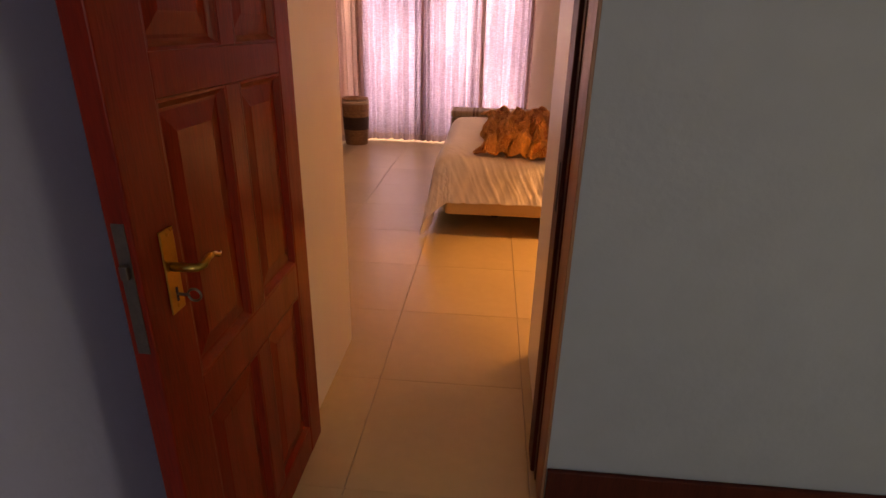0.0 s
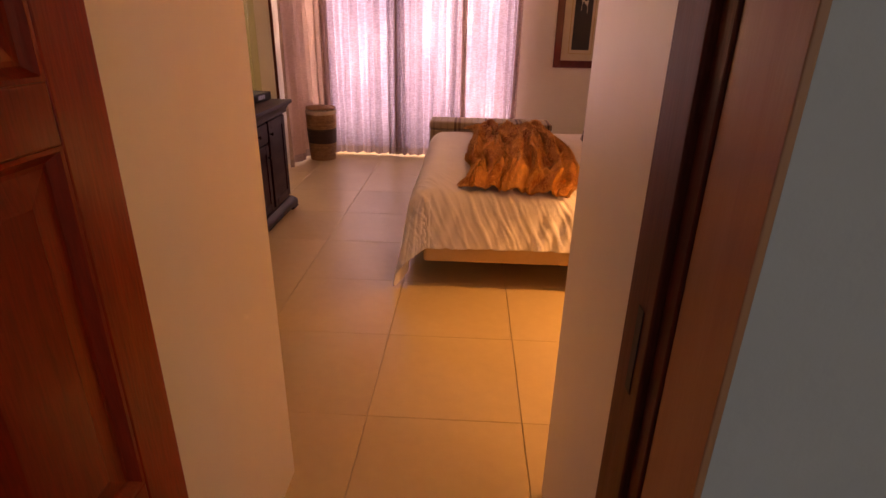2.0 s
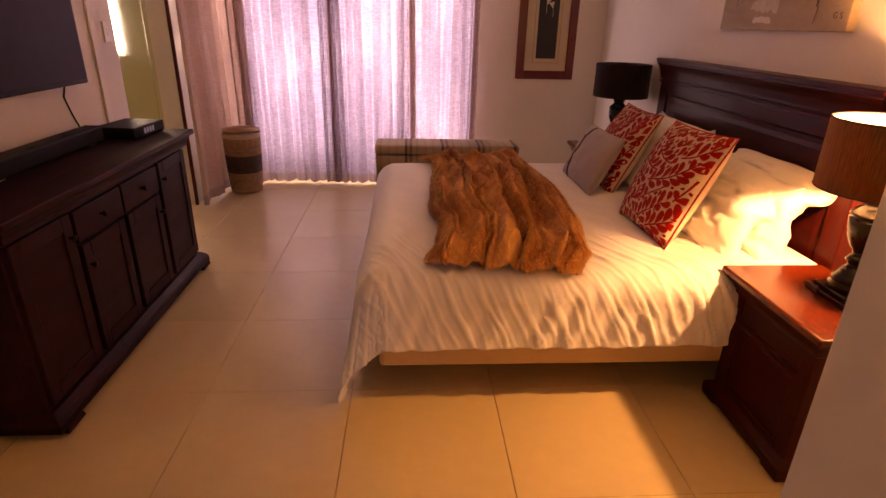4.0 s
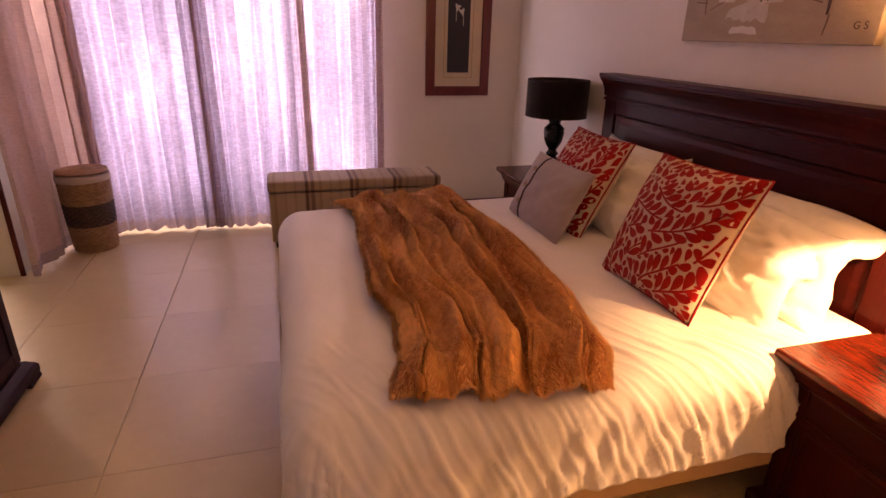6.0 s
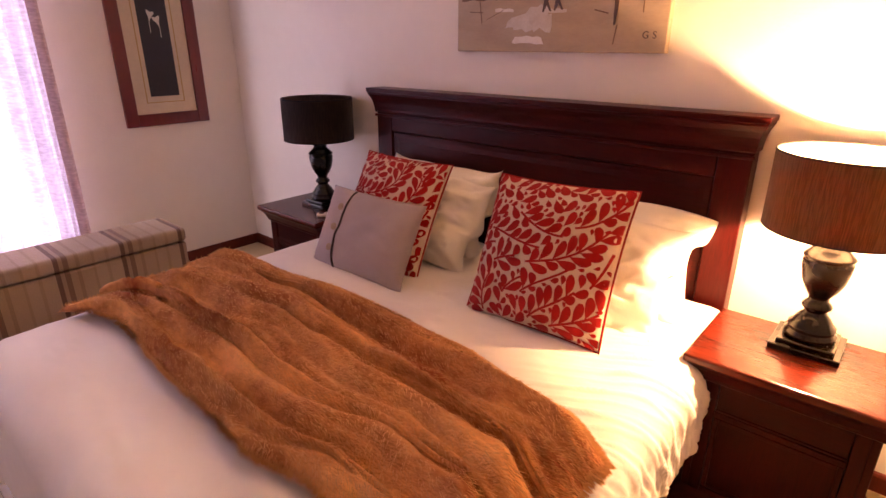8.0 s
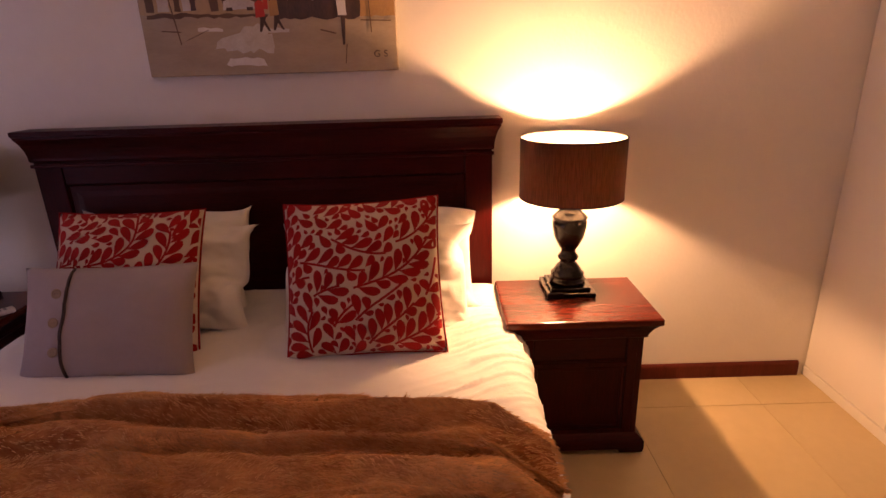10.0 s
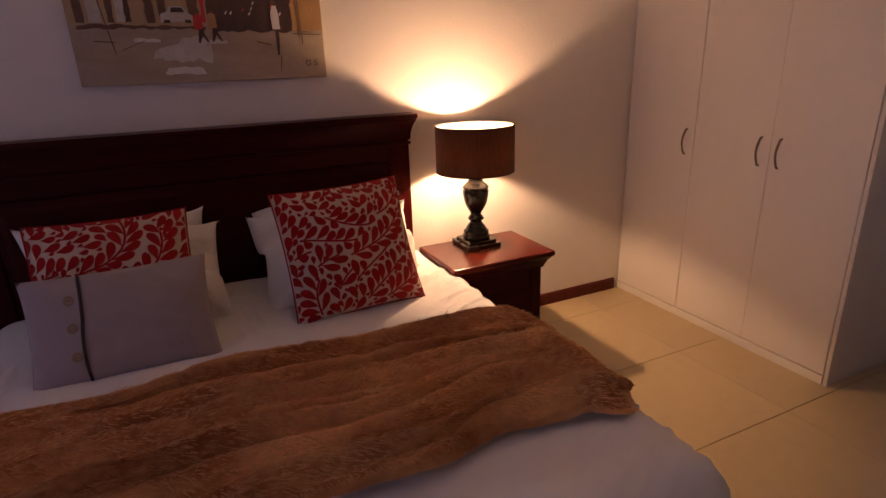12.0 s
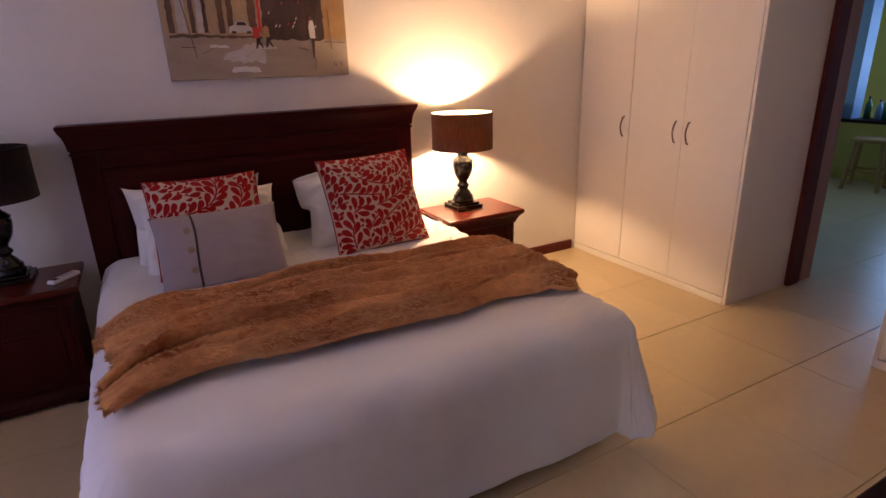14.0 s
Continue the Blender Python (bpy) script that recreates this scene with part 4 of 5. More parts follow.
TH = thing("fur_throw", (0, 0, 0), "crumpled brown faux fur throw across the bed", "throw blanket")
hide = part("backing", sheet(150, 240, throw), M_FUR, TH, smooth=True)
sd = hide.modifiers.new("thickness", "SOLIDIFY")
sd.thickness, sd.offset = 0.012, -1.0
rnd = np.random.default_rng(5)
vs, fs = [], []
for i in range(42000):
    u, v = float(rnd.random()), float(rnd.random())
    if i % 4 == 0:
        u = float(rnd.choice([0.0, 1.0])) + float(rnd.normal(0, 0.006))
    elif i % 13 == 0:
        v = float(rnd.choice([0.0, 1.0])) + float(rnd.normal(0, 0.003))
    u, v = min(max(u, 0.0), 1.0), min(max(v, 0.0), 1.0)
    p = throw(u, v)
    a, b = throw(min(u + 0.01, 1), v) - throw(max(u - 0.01, 0), v), throw(u, min(v + 0.005, 1)) - throw(u, max(v - 0.005, 0))
    nr = a.cross(b).normalized()
    cl = noise.noise(p * 22.0)
    ang = -1.9 + 1.1 * noise.noise(p * 5.0) + 0.9 * cl
    flow = Vector((math.cos(ang), math.sin(ang), 0.0))
    flow = (flow - nr * flow.dot(nr)).normalized()
    outw = Vector((-1 if u < 0.02 else (1 if u > 0.98 else 0), -1 if v < 0.008 else (1 if v > 0.992 else 0), -0.15))
    edge = abs(outw.x) + abs(outw.y) > 0
    ln = 0.012 + 0.011 * float(rnd.random())
    d = (flow * 0.9 + nr * (0.42 + 0.15 * cl) + (outw * 1.3 if edge else Vector((0, 0, 0))) + Vector((float(rnd.normal(0, 0.16)), float(rnd.normal(0, 0.16)), 0))).normalized()
    w = nr.cross(d).normalized() * 0.0013
    k = len(vs)
    vs += [p - w, p + w, p + d * ln * 0.6 + w * 0.7 - Vector((0, 0, 0.001)), p + d * ln - Vector((0, 0, 0.003))]
    fs += [(k, k + 1, k + 2), (k, k + 2, k + 3)]
me = bpy.data.meshes.new("nap")
me.from_pydata([tuple(q) for q in vs], [], fs)
me.materials.append(M_PILE)
o = new("nap", me)
o.parent = TH
o["kind"] = "stuff"


# ---- bedside tables and lamps ----
def nightstand(place, label):
    """Front towards -x; its origin on the floor at the middle of the back."""
    n = thing("nightstand", place, label, "bedside table", group="bedside tables")
    hw, dp = 0.233, 0.365
    body = part("body", boxes([(-dp, -hw, 0.075, 0, -hw + 0.022, 0.50), (-dp, hw - 0.022, 0.075, 0, hw, 0.50), (-0.012, -hw + 0.022, 0.075, -0.001, hw - 0.022, 0.50), (-dp + 0.012, -hw + 0.022, 0.075, -0.012, hw - 0.022, 0.10)], 0.003), M_WOOD, n)
    part("front_frame", boxes([(-dp, -hw + 0.022, 0.075, -dp + 0.02, -hw + 0.058, 0.50), (-dp, hw - 0.058, 0.075, -dp + 0.02, hw - 0.022, 0.50), (-dp, -hw + 0.058, 0.375, -dp + 0.02, hw - 0.058, 0.395), (-dp, -hw + 0.058, 0.075, -dp + 0.02, hw - 0.058, 0.10)], 0.002), M_WOOD, body)
    dr = part("drawer", box(-dp + 0.006, -hw + 0.060, 0.397, -dp + 0.03, hw - 0.060, 0.498, 0.003), M_WOODH, n)
    part("moulding", boxes([(-dp + 0.001, -hw + 0.06, 0.488, -dp + 0.008, hw - 0.06, 0.498), (-dp + 0.001, -hw + 0.06, 0.397, -dp + 0.008, hw - 0.06, 0.405)], 0.002), M_WOODH, dr)
    do = part("door", box(-dp + 0.008, -hw + 0.060, 0.102, -dp + 0.03, hw - 0.060, 0.373, 0.002), M_WOOD, n)
    part("moulding", boxes([(-dp + 0.002, -hw + 0.06, 0.102, -dp + 0.010, -hw + 0.075, 0.373), (-dp + 0.002, hw - 0.075, 0.102, -dp + 0.010, hw - 0.06, 0.373), (-dp + 0.002, -hw + 0.075, 0.358, -dp + 0.010, hw - 0.075, 0.373), (-dp + 0.002, -hw + 0.075, 0.102, -dp + 0.010, hw - 0.075, 0.117)], 0.003), M_WOOD, do)
    part("cornice", cove(-dp, -hw, 0, hw, [(0.004, 0.498), (0.010, 0.503), (0.010, 0.512), (0.014, 0.520), (0.022, 0.538), (0.035, 0.555), (0.042, 0.562)], (True, False, True, True)), M_WOODH, n)
    part("top", box(-dp - 0.05, -hw - 0.05, 0.562, 0, hw + 0.05, 0.59, 0.008, 3), M_TOP_LIT, n, "polished mahogany tabletop with lamplight in its colour")
    part("plinth", cove(-dp, -hw, 0, hw, [(0.028, 0.022), (0.028, 0.055), (0.022, 0.063), (0.008, 0.075), (0.0, 0.080)], (True, False, True, True)), M_WOODH, n)
    for x in (-dp + 0.02, -0.05):
        for y in (-hw + 0.02, hw - 0.02):
            s = 1 if y > 0 else -1
            part("foot", cove(x - 0.035, y - 0.035, x + 0.035, y + 0.035, [(0.0, 0.0), (0.010, 0.006), (0.012, 0.018), (0.006, 0.024)]), M_WOOD, n)
    return n


nightstand((1.695, 3.785, 0), "red-brown mahogany bedside table beside the bed near the wardrobe")
nightstand((1.735, 6.262, 0), "dark mahogany bedside table beside the bed near the window")

PROFILE = [(0.0, 0.034), (0.066, 0.034), (0.071, 0.040), (0.071, 0.052), (0.063, 0.060), (0.065, 0.066), (0.065, 0.076), (0.055, 0.084), (0.051, 0.094), (0.041, 0.108), (0.031, 0.120),
           (0.030, 0.128), (0.040, 0.136), (0.041, 0.144), (0.035, 0.152), (0.027, 0.162), (0.030, 0.175), (0.044, 0.195), (0.058, 0.225), (0.065, 0.262), (0.067, 0.288), (0.063, 0.291),
           (0.064, 0.298), (0.069, 0.303), (0.065, 0.309), (0.048, 0.325), (0.038, 0.335), (0.036, 0.346), (0.042, 0.353), (0.040, 0.372), (0.024, 0.380), (0.014, 0.386), (0.0, 0.388)]


def table_lamp(place, lit, label):
    t = thing("table_lamp", place, label, "table lamp", group="bedside lamps")
    base = part("base", box(-0.095, -0.095, 0.0, 0.095, 0.095, 0.020, 0.004), M_BLACK, t)
    part("step", box(-0.078, -0.078, 0.020, 0.078, 0.078, 0.035, 0.005), M_BLACK, base)
    part("baluster", lathe(PROFILE, 44), M_BLACK, t, "turned black lacquered stem", True)
    z0, z1, r = 0.384, 0.612, 0.196
    part("shade", lathe_wall(r, r - 0.004, z0, z1, 72), M_SHADE, t, "dark fabric drum shade")
    part("lining", lathe_wall(r - 0.0045, r - 0.006, z0 + 0.004, z1 - 0.003, 72), M_SHADE if not lit else M_INNER, t, "pale lining")
    for z in (z0 + 0.002, z1 - 0.002):
        ring = [((r - 0.002) * math.cos(a), (r - 0.002) * math.sin(a), z) for a in (i * math.pi / 30 for i in range(60))]
        part("rim", tube(ring, 0.0032, 6, True), M_SHADEBAND, t, smooth=True)
    for k in range(3):
        a = k * 2 * math.pi / 3
        part("spider_arm", tube([(0.014 * math.cos(a), 0.014 * math.sin(a), 0.40), (r * 0.5 * math.cos(a), r * 0.5 * math.sin(a), 0.395), ((r - 0.008) * math.cos(a), (r - 0.008) * math.sin(a), 0.39)], 0.002, 6), M_STEEL, t)
    part("socket", lathe([(0.013, 0.386), (0.018, 0.392), (0.018, 0.43), (0.014, 0.436)], 18), M_BLACK, t)
    if not lit:
        part("bulb", lathe([(0.012, 0.436), (0.014, 0.45), (0.028, 0.48), (0.030, 0.50), (0.024, 0.52), (0.0, 0.532)], 20), M_WHITE, t, "unlit white bulb", True)
    return t


def lathe_wall(ro, ri, z0, z1, steps):
    bm = bmesh.new()
    rings = [[bm.verts.new((r * math.cos(2 * math.pi * i / steps), r * math.sin(2 * math.pi * i / steps), z)) for i in range(steps)] for r, z in ((ro, z0), (ro, z1), (ri, z1), (ri, z0))]
    for a, b in zip(rings, rings[1:] + rings[:1]):
        for i in range(steps):
            j = (i + 1) % steps
            bm.faces.new((a[i], a[j], b[j], b[i]))
    return bm


M_INNER = cloth("shade_lining_cloth", (0.62, 0.55, 0.46), (0.56, 0.5, 0.42), 0.4, 0.0, (90, 90, 90))
M_SHADEBAND = mat("shade_band", (0.035, 0.02, 0.018), None, 20, 0.8)
table_lamp((1.582, 3.788, 0.59), True, "lit bedside lamp with turned black base and dark drum shade")
table_lamp((1.600, 6.262, 0.59), False, "unlit bedside lamp with turned black base and dark drum shade")


def remote(place, turn, mt, label):
    r = thing("remote_control", place, label, "remote control", turn)
    part("body", box(-0.022, -0.075, 0, 0.022, 0.075, 0.018, 0.006, 3), mt, r)
    for i in range(3):
        for j in range(4):
            part("key", box(-0.015 + 0.011 * i, -0.05 + 0.018 * j, 0.0178, -0.007 + 0.011 * i, -0.040 + 0.018 * j, 0.0196, 0.0008, 1), M_GREYP, r)
    part("display", box(-0.014, 0.035, 0.0178, 0.014, 0.062, 0.0188), M_PLASTIC, r)
    return r


remote((1.47, 6.04, 0.59), 50, M_WHITE, "white remote control lying on the bedside table")

# ---- storage bench ----
bn = thing("storage_bench", (-0.243, 6.775, 0), "brown and cream striped upholstered storage bench", "bench")
part("box", box(0, 0, 0.045, 1.22, 0.31, 0.400, 0.012, 3), M_STRIPE, bn, smooth=False)
bm = box(-0.006, -0.006, 0.407, 1.226, 0.316, 0.486, 0.022, 4)
part("lid", bm, M_STRIPE, bn, "padded striped lid", True)
for x in (0.04, 1.18):
    for y in (0.04, 0.27):
        part("foot", lathe([(0.02, 0), (0.024, 0.046)], 14, x, y), M_BLACK, bn)


# ---- laundry basket ----
lb = thing("laundry_basket", (-1.43, 7.075, 0), "tall round wicker laundry basket with a dark woven band", "laundry basket")
HB_ = 0.53


def basket_r(z):
    return 0.126 + 0.024 * (z / HB_) + 0.006 * math.sin(math.pi * z / HB_)


for i in range(34):
    z = 0.010 + (HB_ - 0.03) * i / 33
    pts = []
    for k in range(72):
        a = 2 * math.pi * k / 72
        rr = basket_r(z) + 0.0042 * math.sin(18 * a + math.pi * (i % 2))
        pts.append((rr * math.cos(a), rr * math.sin(a), z))
    part("strand", tube(pts, 0.0078, 5, True), M_WICKD if 12 <= i <= 21 else M_WICK, lb)
for k in range(36):
    a = 2 * math.pi * k / 36
    part("upright", tube([(basket_r(z) * math.cos(a), basket_r(z) * math.sin(a), z) for z in (0.005, 0.18, 0.35, HB_ - 0.01)], 0.0038, 5), M_WICK, lb)
part("liner", lathe([(0.135, 0.46), (0.153, HB_ - 0.045), (0.161, HB_ - 0.043), (0.163, HB_ - 0.01), (0.156, HB_ + 0.002), (0.148, HB_ - 0.006), (0.136, 0.47)], 40), M_LINER, lb, "folded-over cloth liner", True)
for i in range(9):
    rr = 0.012 + 0.0172 * i
    z = HB_ + 0.018 + 0.012 * (1 - (i / 8) ** 2)
    part("lid_coil", tube([(rr * math.cos(a), rr * math.sin(a), z) for a in (2 * math.pi * k / 40 for k in range(40))], 0.009, 5, True), M_WICK, lb)
part("bottom", lathe([(0.0, 0.0), (0.115, 0.0), (0.118, 0.012), (0.0, 0.012)], 30), M_WICKD, lb)

# ---- media cabinet ----
cab = thing("cabinet", (0, 0, 0), "long dark stained wooden cabinet against the wall", "sideboard")
cx0, cx1, cy0, cy1, ch = WEST + 0.018, -1.258, 3.85, 5.385, 0.85
part("body", boxes([(cx0, cy0, 0.09, cx1 - 0.02, cy1, ch - 0.09)], 0.003), M_DARK, cab)
part("cornice", cove(cx0, cy0, cx1, cy1, [(0.0, ch - 0.095), (0.012, ch - 0.088), (0.012, ch - 0.07), (0.018, ch - 0.055), (0.032, ch - 0.035), (0.04, ch - 0.028)], (False, True, True, True)), M_DARK, cab)
part("top", box(cx0, cy0 - 0.05, ch - 0.028, cx1 + 0.05, cy1 + 0.05, ch, 0.006, 3), M_DARK, cab, "polished dark top")
part("plinth", cove(cx0, cy0, cx1, cy1, [(0.035, 0.03), (0.035, 0.06), (0.025, 0.075), (0.006, 0.092), (0.0, 0.098)], (False, True, True, True)), M_DARK, cab)
for y in (cy0 + 0.03, cy1 - 0.05):
    part("foot", cove(cx1 - 0.05, y - 0.02, cx1 + 0.025, y + 0.06, [(0.0, 0.0), (0.016, 0.01), (0.012, 0.03)]), M_DARK, cab)
    part("foot", cove(cx0 + 0.01, y - 0.02, cx0 + 0.08, y + 0.06, [(0.0, 0.0), (0.008, 0.01), (0.006, 0.03)]), M_DARK, cab)
nd = 4
wdt = (cy1 - cy0) / nd
for k in range(nd):
    a, b = cy0 + wdt * k + 0.018, cy0 + wdt * (k + 1) - 0.018
    if k in (1, 2):
        dr = part("drawer", box(cx1 - 0.022, a - 0.012, 0.61, cx1 - 0.002, b + 0.012, 0.74, 0.004), M_DARK, cab)
        bm = lathe([(0.006, 0), (0.006, 0.012), (0.014, 0.018), (0.014, 0.024), (0.0, 0.028)], 14)
        bmesh.ops.rotate(bm, verts=bm.verts, matrix=Matrix.Rotation(math.pi / 2, 3, "Y"))
        bmesh.ops.translate(bm, verts=bm.verts, vec=(cx1 - 0.003, (a + b) / 2, 0.675))
        part("knob", bm, M_DARK, dr, smooth=True)
        top = 0.595
    else:
        top = 0.745
    do = part("door", box(cx1 - 0.022, a, 0.115, cx1 - 0.008, b, top, 0.002), M_DARK, cab)
    part("door_frame", boxes([(cx1 - 0.012, a, 0.115, cx1 - 0.001, a + 0.055, top), (cx1 - 0.012, b - 0.055, 0.115, cx1 - 0.001, b, top), (cx1 - 0.012, a + 0.055, top - 0.06, cx1 - 0.001, b - 0.055, top), (cx1 - 0.012, a + 0.055, 0.115, cx1 - 0.001, b - 0.055, 0.175)], 0.003), M_DARK, do)
    bm = lathe([(0.006, 0), (0.006, 0.010), (0.013, 0.016), (0.013, 0.022), (0.0, 0.026)], 14)
    bmesh.ops.rotate(bm, verts=bm.verts, matrix=Matrix.Rotation(math.pi / 2, 3, "Y"))
    bmesh.ops.translate(bm, verts=bm.verts, vec=(cx1 - 0.002, b - 0.028 if k % 2 == 0 else a + 0.028, top - 0.09))
    part("knob", bm, M_DARK, do, smooth=True)

sb = thing("soundbar", (-1.55, 4.62, ch), "long black soundbar lying on the cabinet", "soundbar")
part("body", box(-0.045, -0.42, 0.008, 0.045, 0.42, 0.085, 0.012, 3), M_PLASTIC, sb)
for y in (-0.34, 0.34):
    part("foot", box(-0.03, y - 0.03, 0, 0.03, y + 0.03, 0.009, 0.002), M_WHITE, sb)
dc = thing("decoder", (-1.47, 5.24, ch), "black set-top box with a lit segment display", "set-top box", -6)
part("body", box(-0.11, -0.15, 0.006, 0.11, 0.15, 0.062, 0.006, 3), M_PLASTIC, dc)
for k in range(4):
    part("display_digit", box(0.1095, -0.055 + 0.026 * k, 0.02, 0.1108, -0.037 + 0.026 * k, 0.048, 0.0003, 1), M_LED, dc, "pale lit display segment")
for x in (-0.09, 0.09):
    part("foot", box(x - 0.01, -0.13, 0, x + 0.01, 0.13, 0.007), M_PLASTIC, dc)

tv = thing("television", (WEST, 4.72, 1.12), "black flat television mounted on the wall", "television")
part("panel", box(0.045, -0.52, 0.0, 0.085, 0.52, 0.62, 0.006, 3), M_PLASTIC, tv)
part("screen", box(0.0845, -0.505, 0.02, 0.0865, 0.505, 0.605, 0.0008, 1), M_SCREEN, tv, "dark glossy screen")
part("wall_mount", box(0.0, -0.16, 0.16, 0.046, 0.16, 0.46, 0.003), M_PLASTIC, tv)
cb = thing("power_cable", (0, 0, 0), "thin black cable hanging from the television", "cable")
part("wire", tube([(WEST + 0.05, 5.10, 1.15), (WEST + 0.012, 5.12, 1.06), (WEST + 0.010, 5.16, 0.97), (WEST + 0.012, 5.22, ch + 0.004)], 0.0045, 7), M_PLASTIC, cb, smooth=True)

sw = thing("light_switch", (WEST, 5.69, 1.30), "white plastic light switch on the wall", "light switch")
part("plate", box(0.0, -0.04, 0.0, 0.009, 0.04, 0.115, 0.003), M_WHITE, sw)
part("rocker", box(0.008, -0.012, 0.035, 0.0125, 0.012, 0.08, 0.002), M_WHITE, sw)
structure("trim_bathroom_opening", boxes([(WEST + 0.001, 5.50, 0.0, WEST + 0.014, 5.56, 2.15)], 0.002), M_MELA, "pale painted upright trim strip", "trim")

structure("trim_bathroom_jamb", box(WEST - 0.014, 6.622, 0.0, WEST + 0.012, 6.638, 2.098, 0.002), M_FRAME, "dark stained wooden jamb strip", "trim")

# ---- bathroom seen through the opening ----
lv = tagged(new("window_2"), "bright louvred bathroom window", "window", kind="structure")
for k in range(14):
    bm = box(-3.36, -0.03, -0.003, -2.81, 0.03, 0.003)
    bmesh.ops.rotate(bm, verts=bm.verts, matrix=Matrix.Rotation(radians(35), 3, "X"))
    bmesh.ops.translate(bm, verts=bm.verts, vec=(0, 8.26, 1.13 + 0.06 * k))
    part("slat", bm, M_WHITE, lv)
part("backing_light", box(-3.37, 8.38, 1.1, -2.80, 8.385, 1.95), M_PALEGLOW, lv, "bright outdoor daylight")
scr = thing("shower_screen", (0, 0, 0), "greenish glass shower screen with a rail", "shower screen")
g = part("pane", box(-2.75, 7.30, 0.12, -2.20, 7.308, 2.0, 0.001), M_GREENGLASS, scr)
g.visible_shadow = False
part("rail", box(-2.75, 7.295, 2.0, -2.20, 7.313, 2.025, 0.002), M_STEEL, scr)
part("kerb", box(-2.78, 7.27, 0.0, -2.17, 7.34, 0.12, 0.006), M_WHITE, scr)

# ---- pictures ----
pf = thing("framed_picture", (1.300, NORTH, 0.980), "tall lily print in a dark cherry frame with cream mount", "picture")
pw, ph = 0.54, 1.0
for nm, it in (("side", (-pw / 2, -0.028, 0, -pw / 2 + 0.075, 0, ph)), ("side", (pw / 2 - 0.075, -0.028, 0, pw / 2, 0, ph)), ("rail", (-pw / 2 + 0.075, -0.028, 0, pw / 2 - 0.075, 0, 0.075)), ("rail", (-pw / 2 + 0.075, -0.028, ph - 0.075, pw / 2 - 0.075, 0, ph))):
    part("frame_" + nm, box(*it, bevel=0.005), M_CHERRY, pf, "cherry red frame")
part("mount", box(-pw / 2 + 0.075, -0.012, 0.075, pw / 2 - 0.075, -0.004, ph - 0.075), M_MATB, pf, "cream mount board")
for it in ((-0.122, 0.142, -0.117, ph - 0.142), (0.117, 0.142, 0.122, ph - 0.142), (-0.117, 0.142, 0.117, 0.147), (-0.117, ph - 0.147, 0.117, ph - 0.142)):
    part("fillet", box(it[0], -0.0145, it[1], it[2], -0.0115, it[3]), M_GOLD, pf, "thin gold fillet")
part("inner_mount", box(-0.116, -0.0135, 0.148, 0.116, -0.0118, ph - 0.148), M_MATB, pf)
part("print", box(-0.092, -0.0155, 0.182, 0.092, -0.0130, ph - 0.182), M_PRINT, pf, "dark print")
for dx, dz, tilt in ((-0.025, 0.63, 12), (0.035, 0.60, -18)):
    bm = bmesh.new()
    pts = [(0, 0), (0.010, 0.03), (0.026, 0.055), (0.020, 0.066), (0.0, 0.060), (-0.022, 0.070), (-0.020, 0.05), (-0.008, 0.03)]
    bm.faces.new([bm.verts.new((x, 0, z)) for x, z in pts])
    r = bmesh.ops.extrude_face_region(bm, geom=bm.faces[:])
    bmesh.ops.translate(bm, verts=[v for v in r["geom"] if isinstance(v, bmesh.types.BMVert)], vec=(0, -0.0012, 0))
    bmesh.ops.rotate(bm, verts=bm.verts, matrix=Matrix.Rotation(radians(tilt), 3, "Y"))
    bmesh.ops.translate(bm, verts=bm.verts, vec=(dx, -0.0158, dz))
    fl = part("lily", bm, M_LILY, pf, "pale painted lily")
    part("stalk", box(dx - 0.002, -0.0166, dz - 0.06, dx + 0.002, -0.0156, dz), M_LILY, pf)

# street scene on canvas
M_CANV = mat("street_paint", (0.42, 0.335, 0.24), (0.33, 0.26, 0.19), 5, 0.6, 0, 0.25, 140, (1, 1, 3))
P_TAN = mat("paint_tan", (0.50, 0.36, 0.20), (0.36, 0.25, 0.14), 9, 0.6, 0, 0.3, 90, (1, 1, 0.3))
P_GREY = mat("paint_pale_grey", (0.60, 0.58, 0.56), (0.45, 0.41, 0.36), 16, 0.6, 0, 0.3, 90)
P_DARK = mat("paint_dark", (0.035, 0.022, 0.022), (0.10, 0.05, 0.04), 18, 0.5, 0, 0.3, 90, (1, 1, 0.3))
P_RED = mat("paint_red", (0.55, 0.04, 0.03), None, 20, 0.5, 0, 0.2, 90)
P_OCHRE = mat("paint_ochre", (0.45, 0.27, 0.10), (0.36, 0.2, 0.08), 10, 0.6, 0, 0.3, 90)
P_WHITE = mat("paint_white", (0.72, 0.70, 0.68), (0.6, 0.56, 0.52), 24, 0.6, 0, 0.3, 90)
P_BROWN = mat("paint_brown", (0.16, 0.09, 0.05), (0.10, 0.055, 0.035), 20, 0.6, 0, 0.3, 90)
cv = thing("canvas_painting", (EAST, 4.926, 1.451), "unframed street scene painting on stretched canvas", "painting")
CW, CH = 0.975, 0.68
part("canvas", box(-0.036, -CW / 2, 0, 0, CW / 2, CH, 0.004, 2), M_CANV, cv)


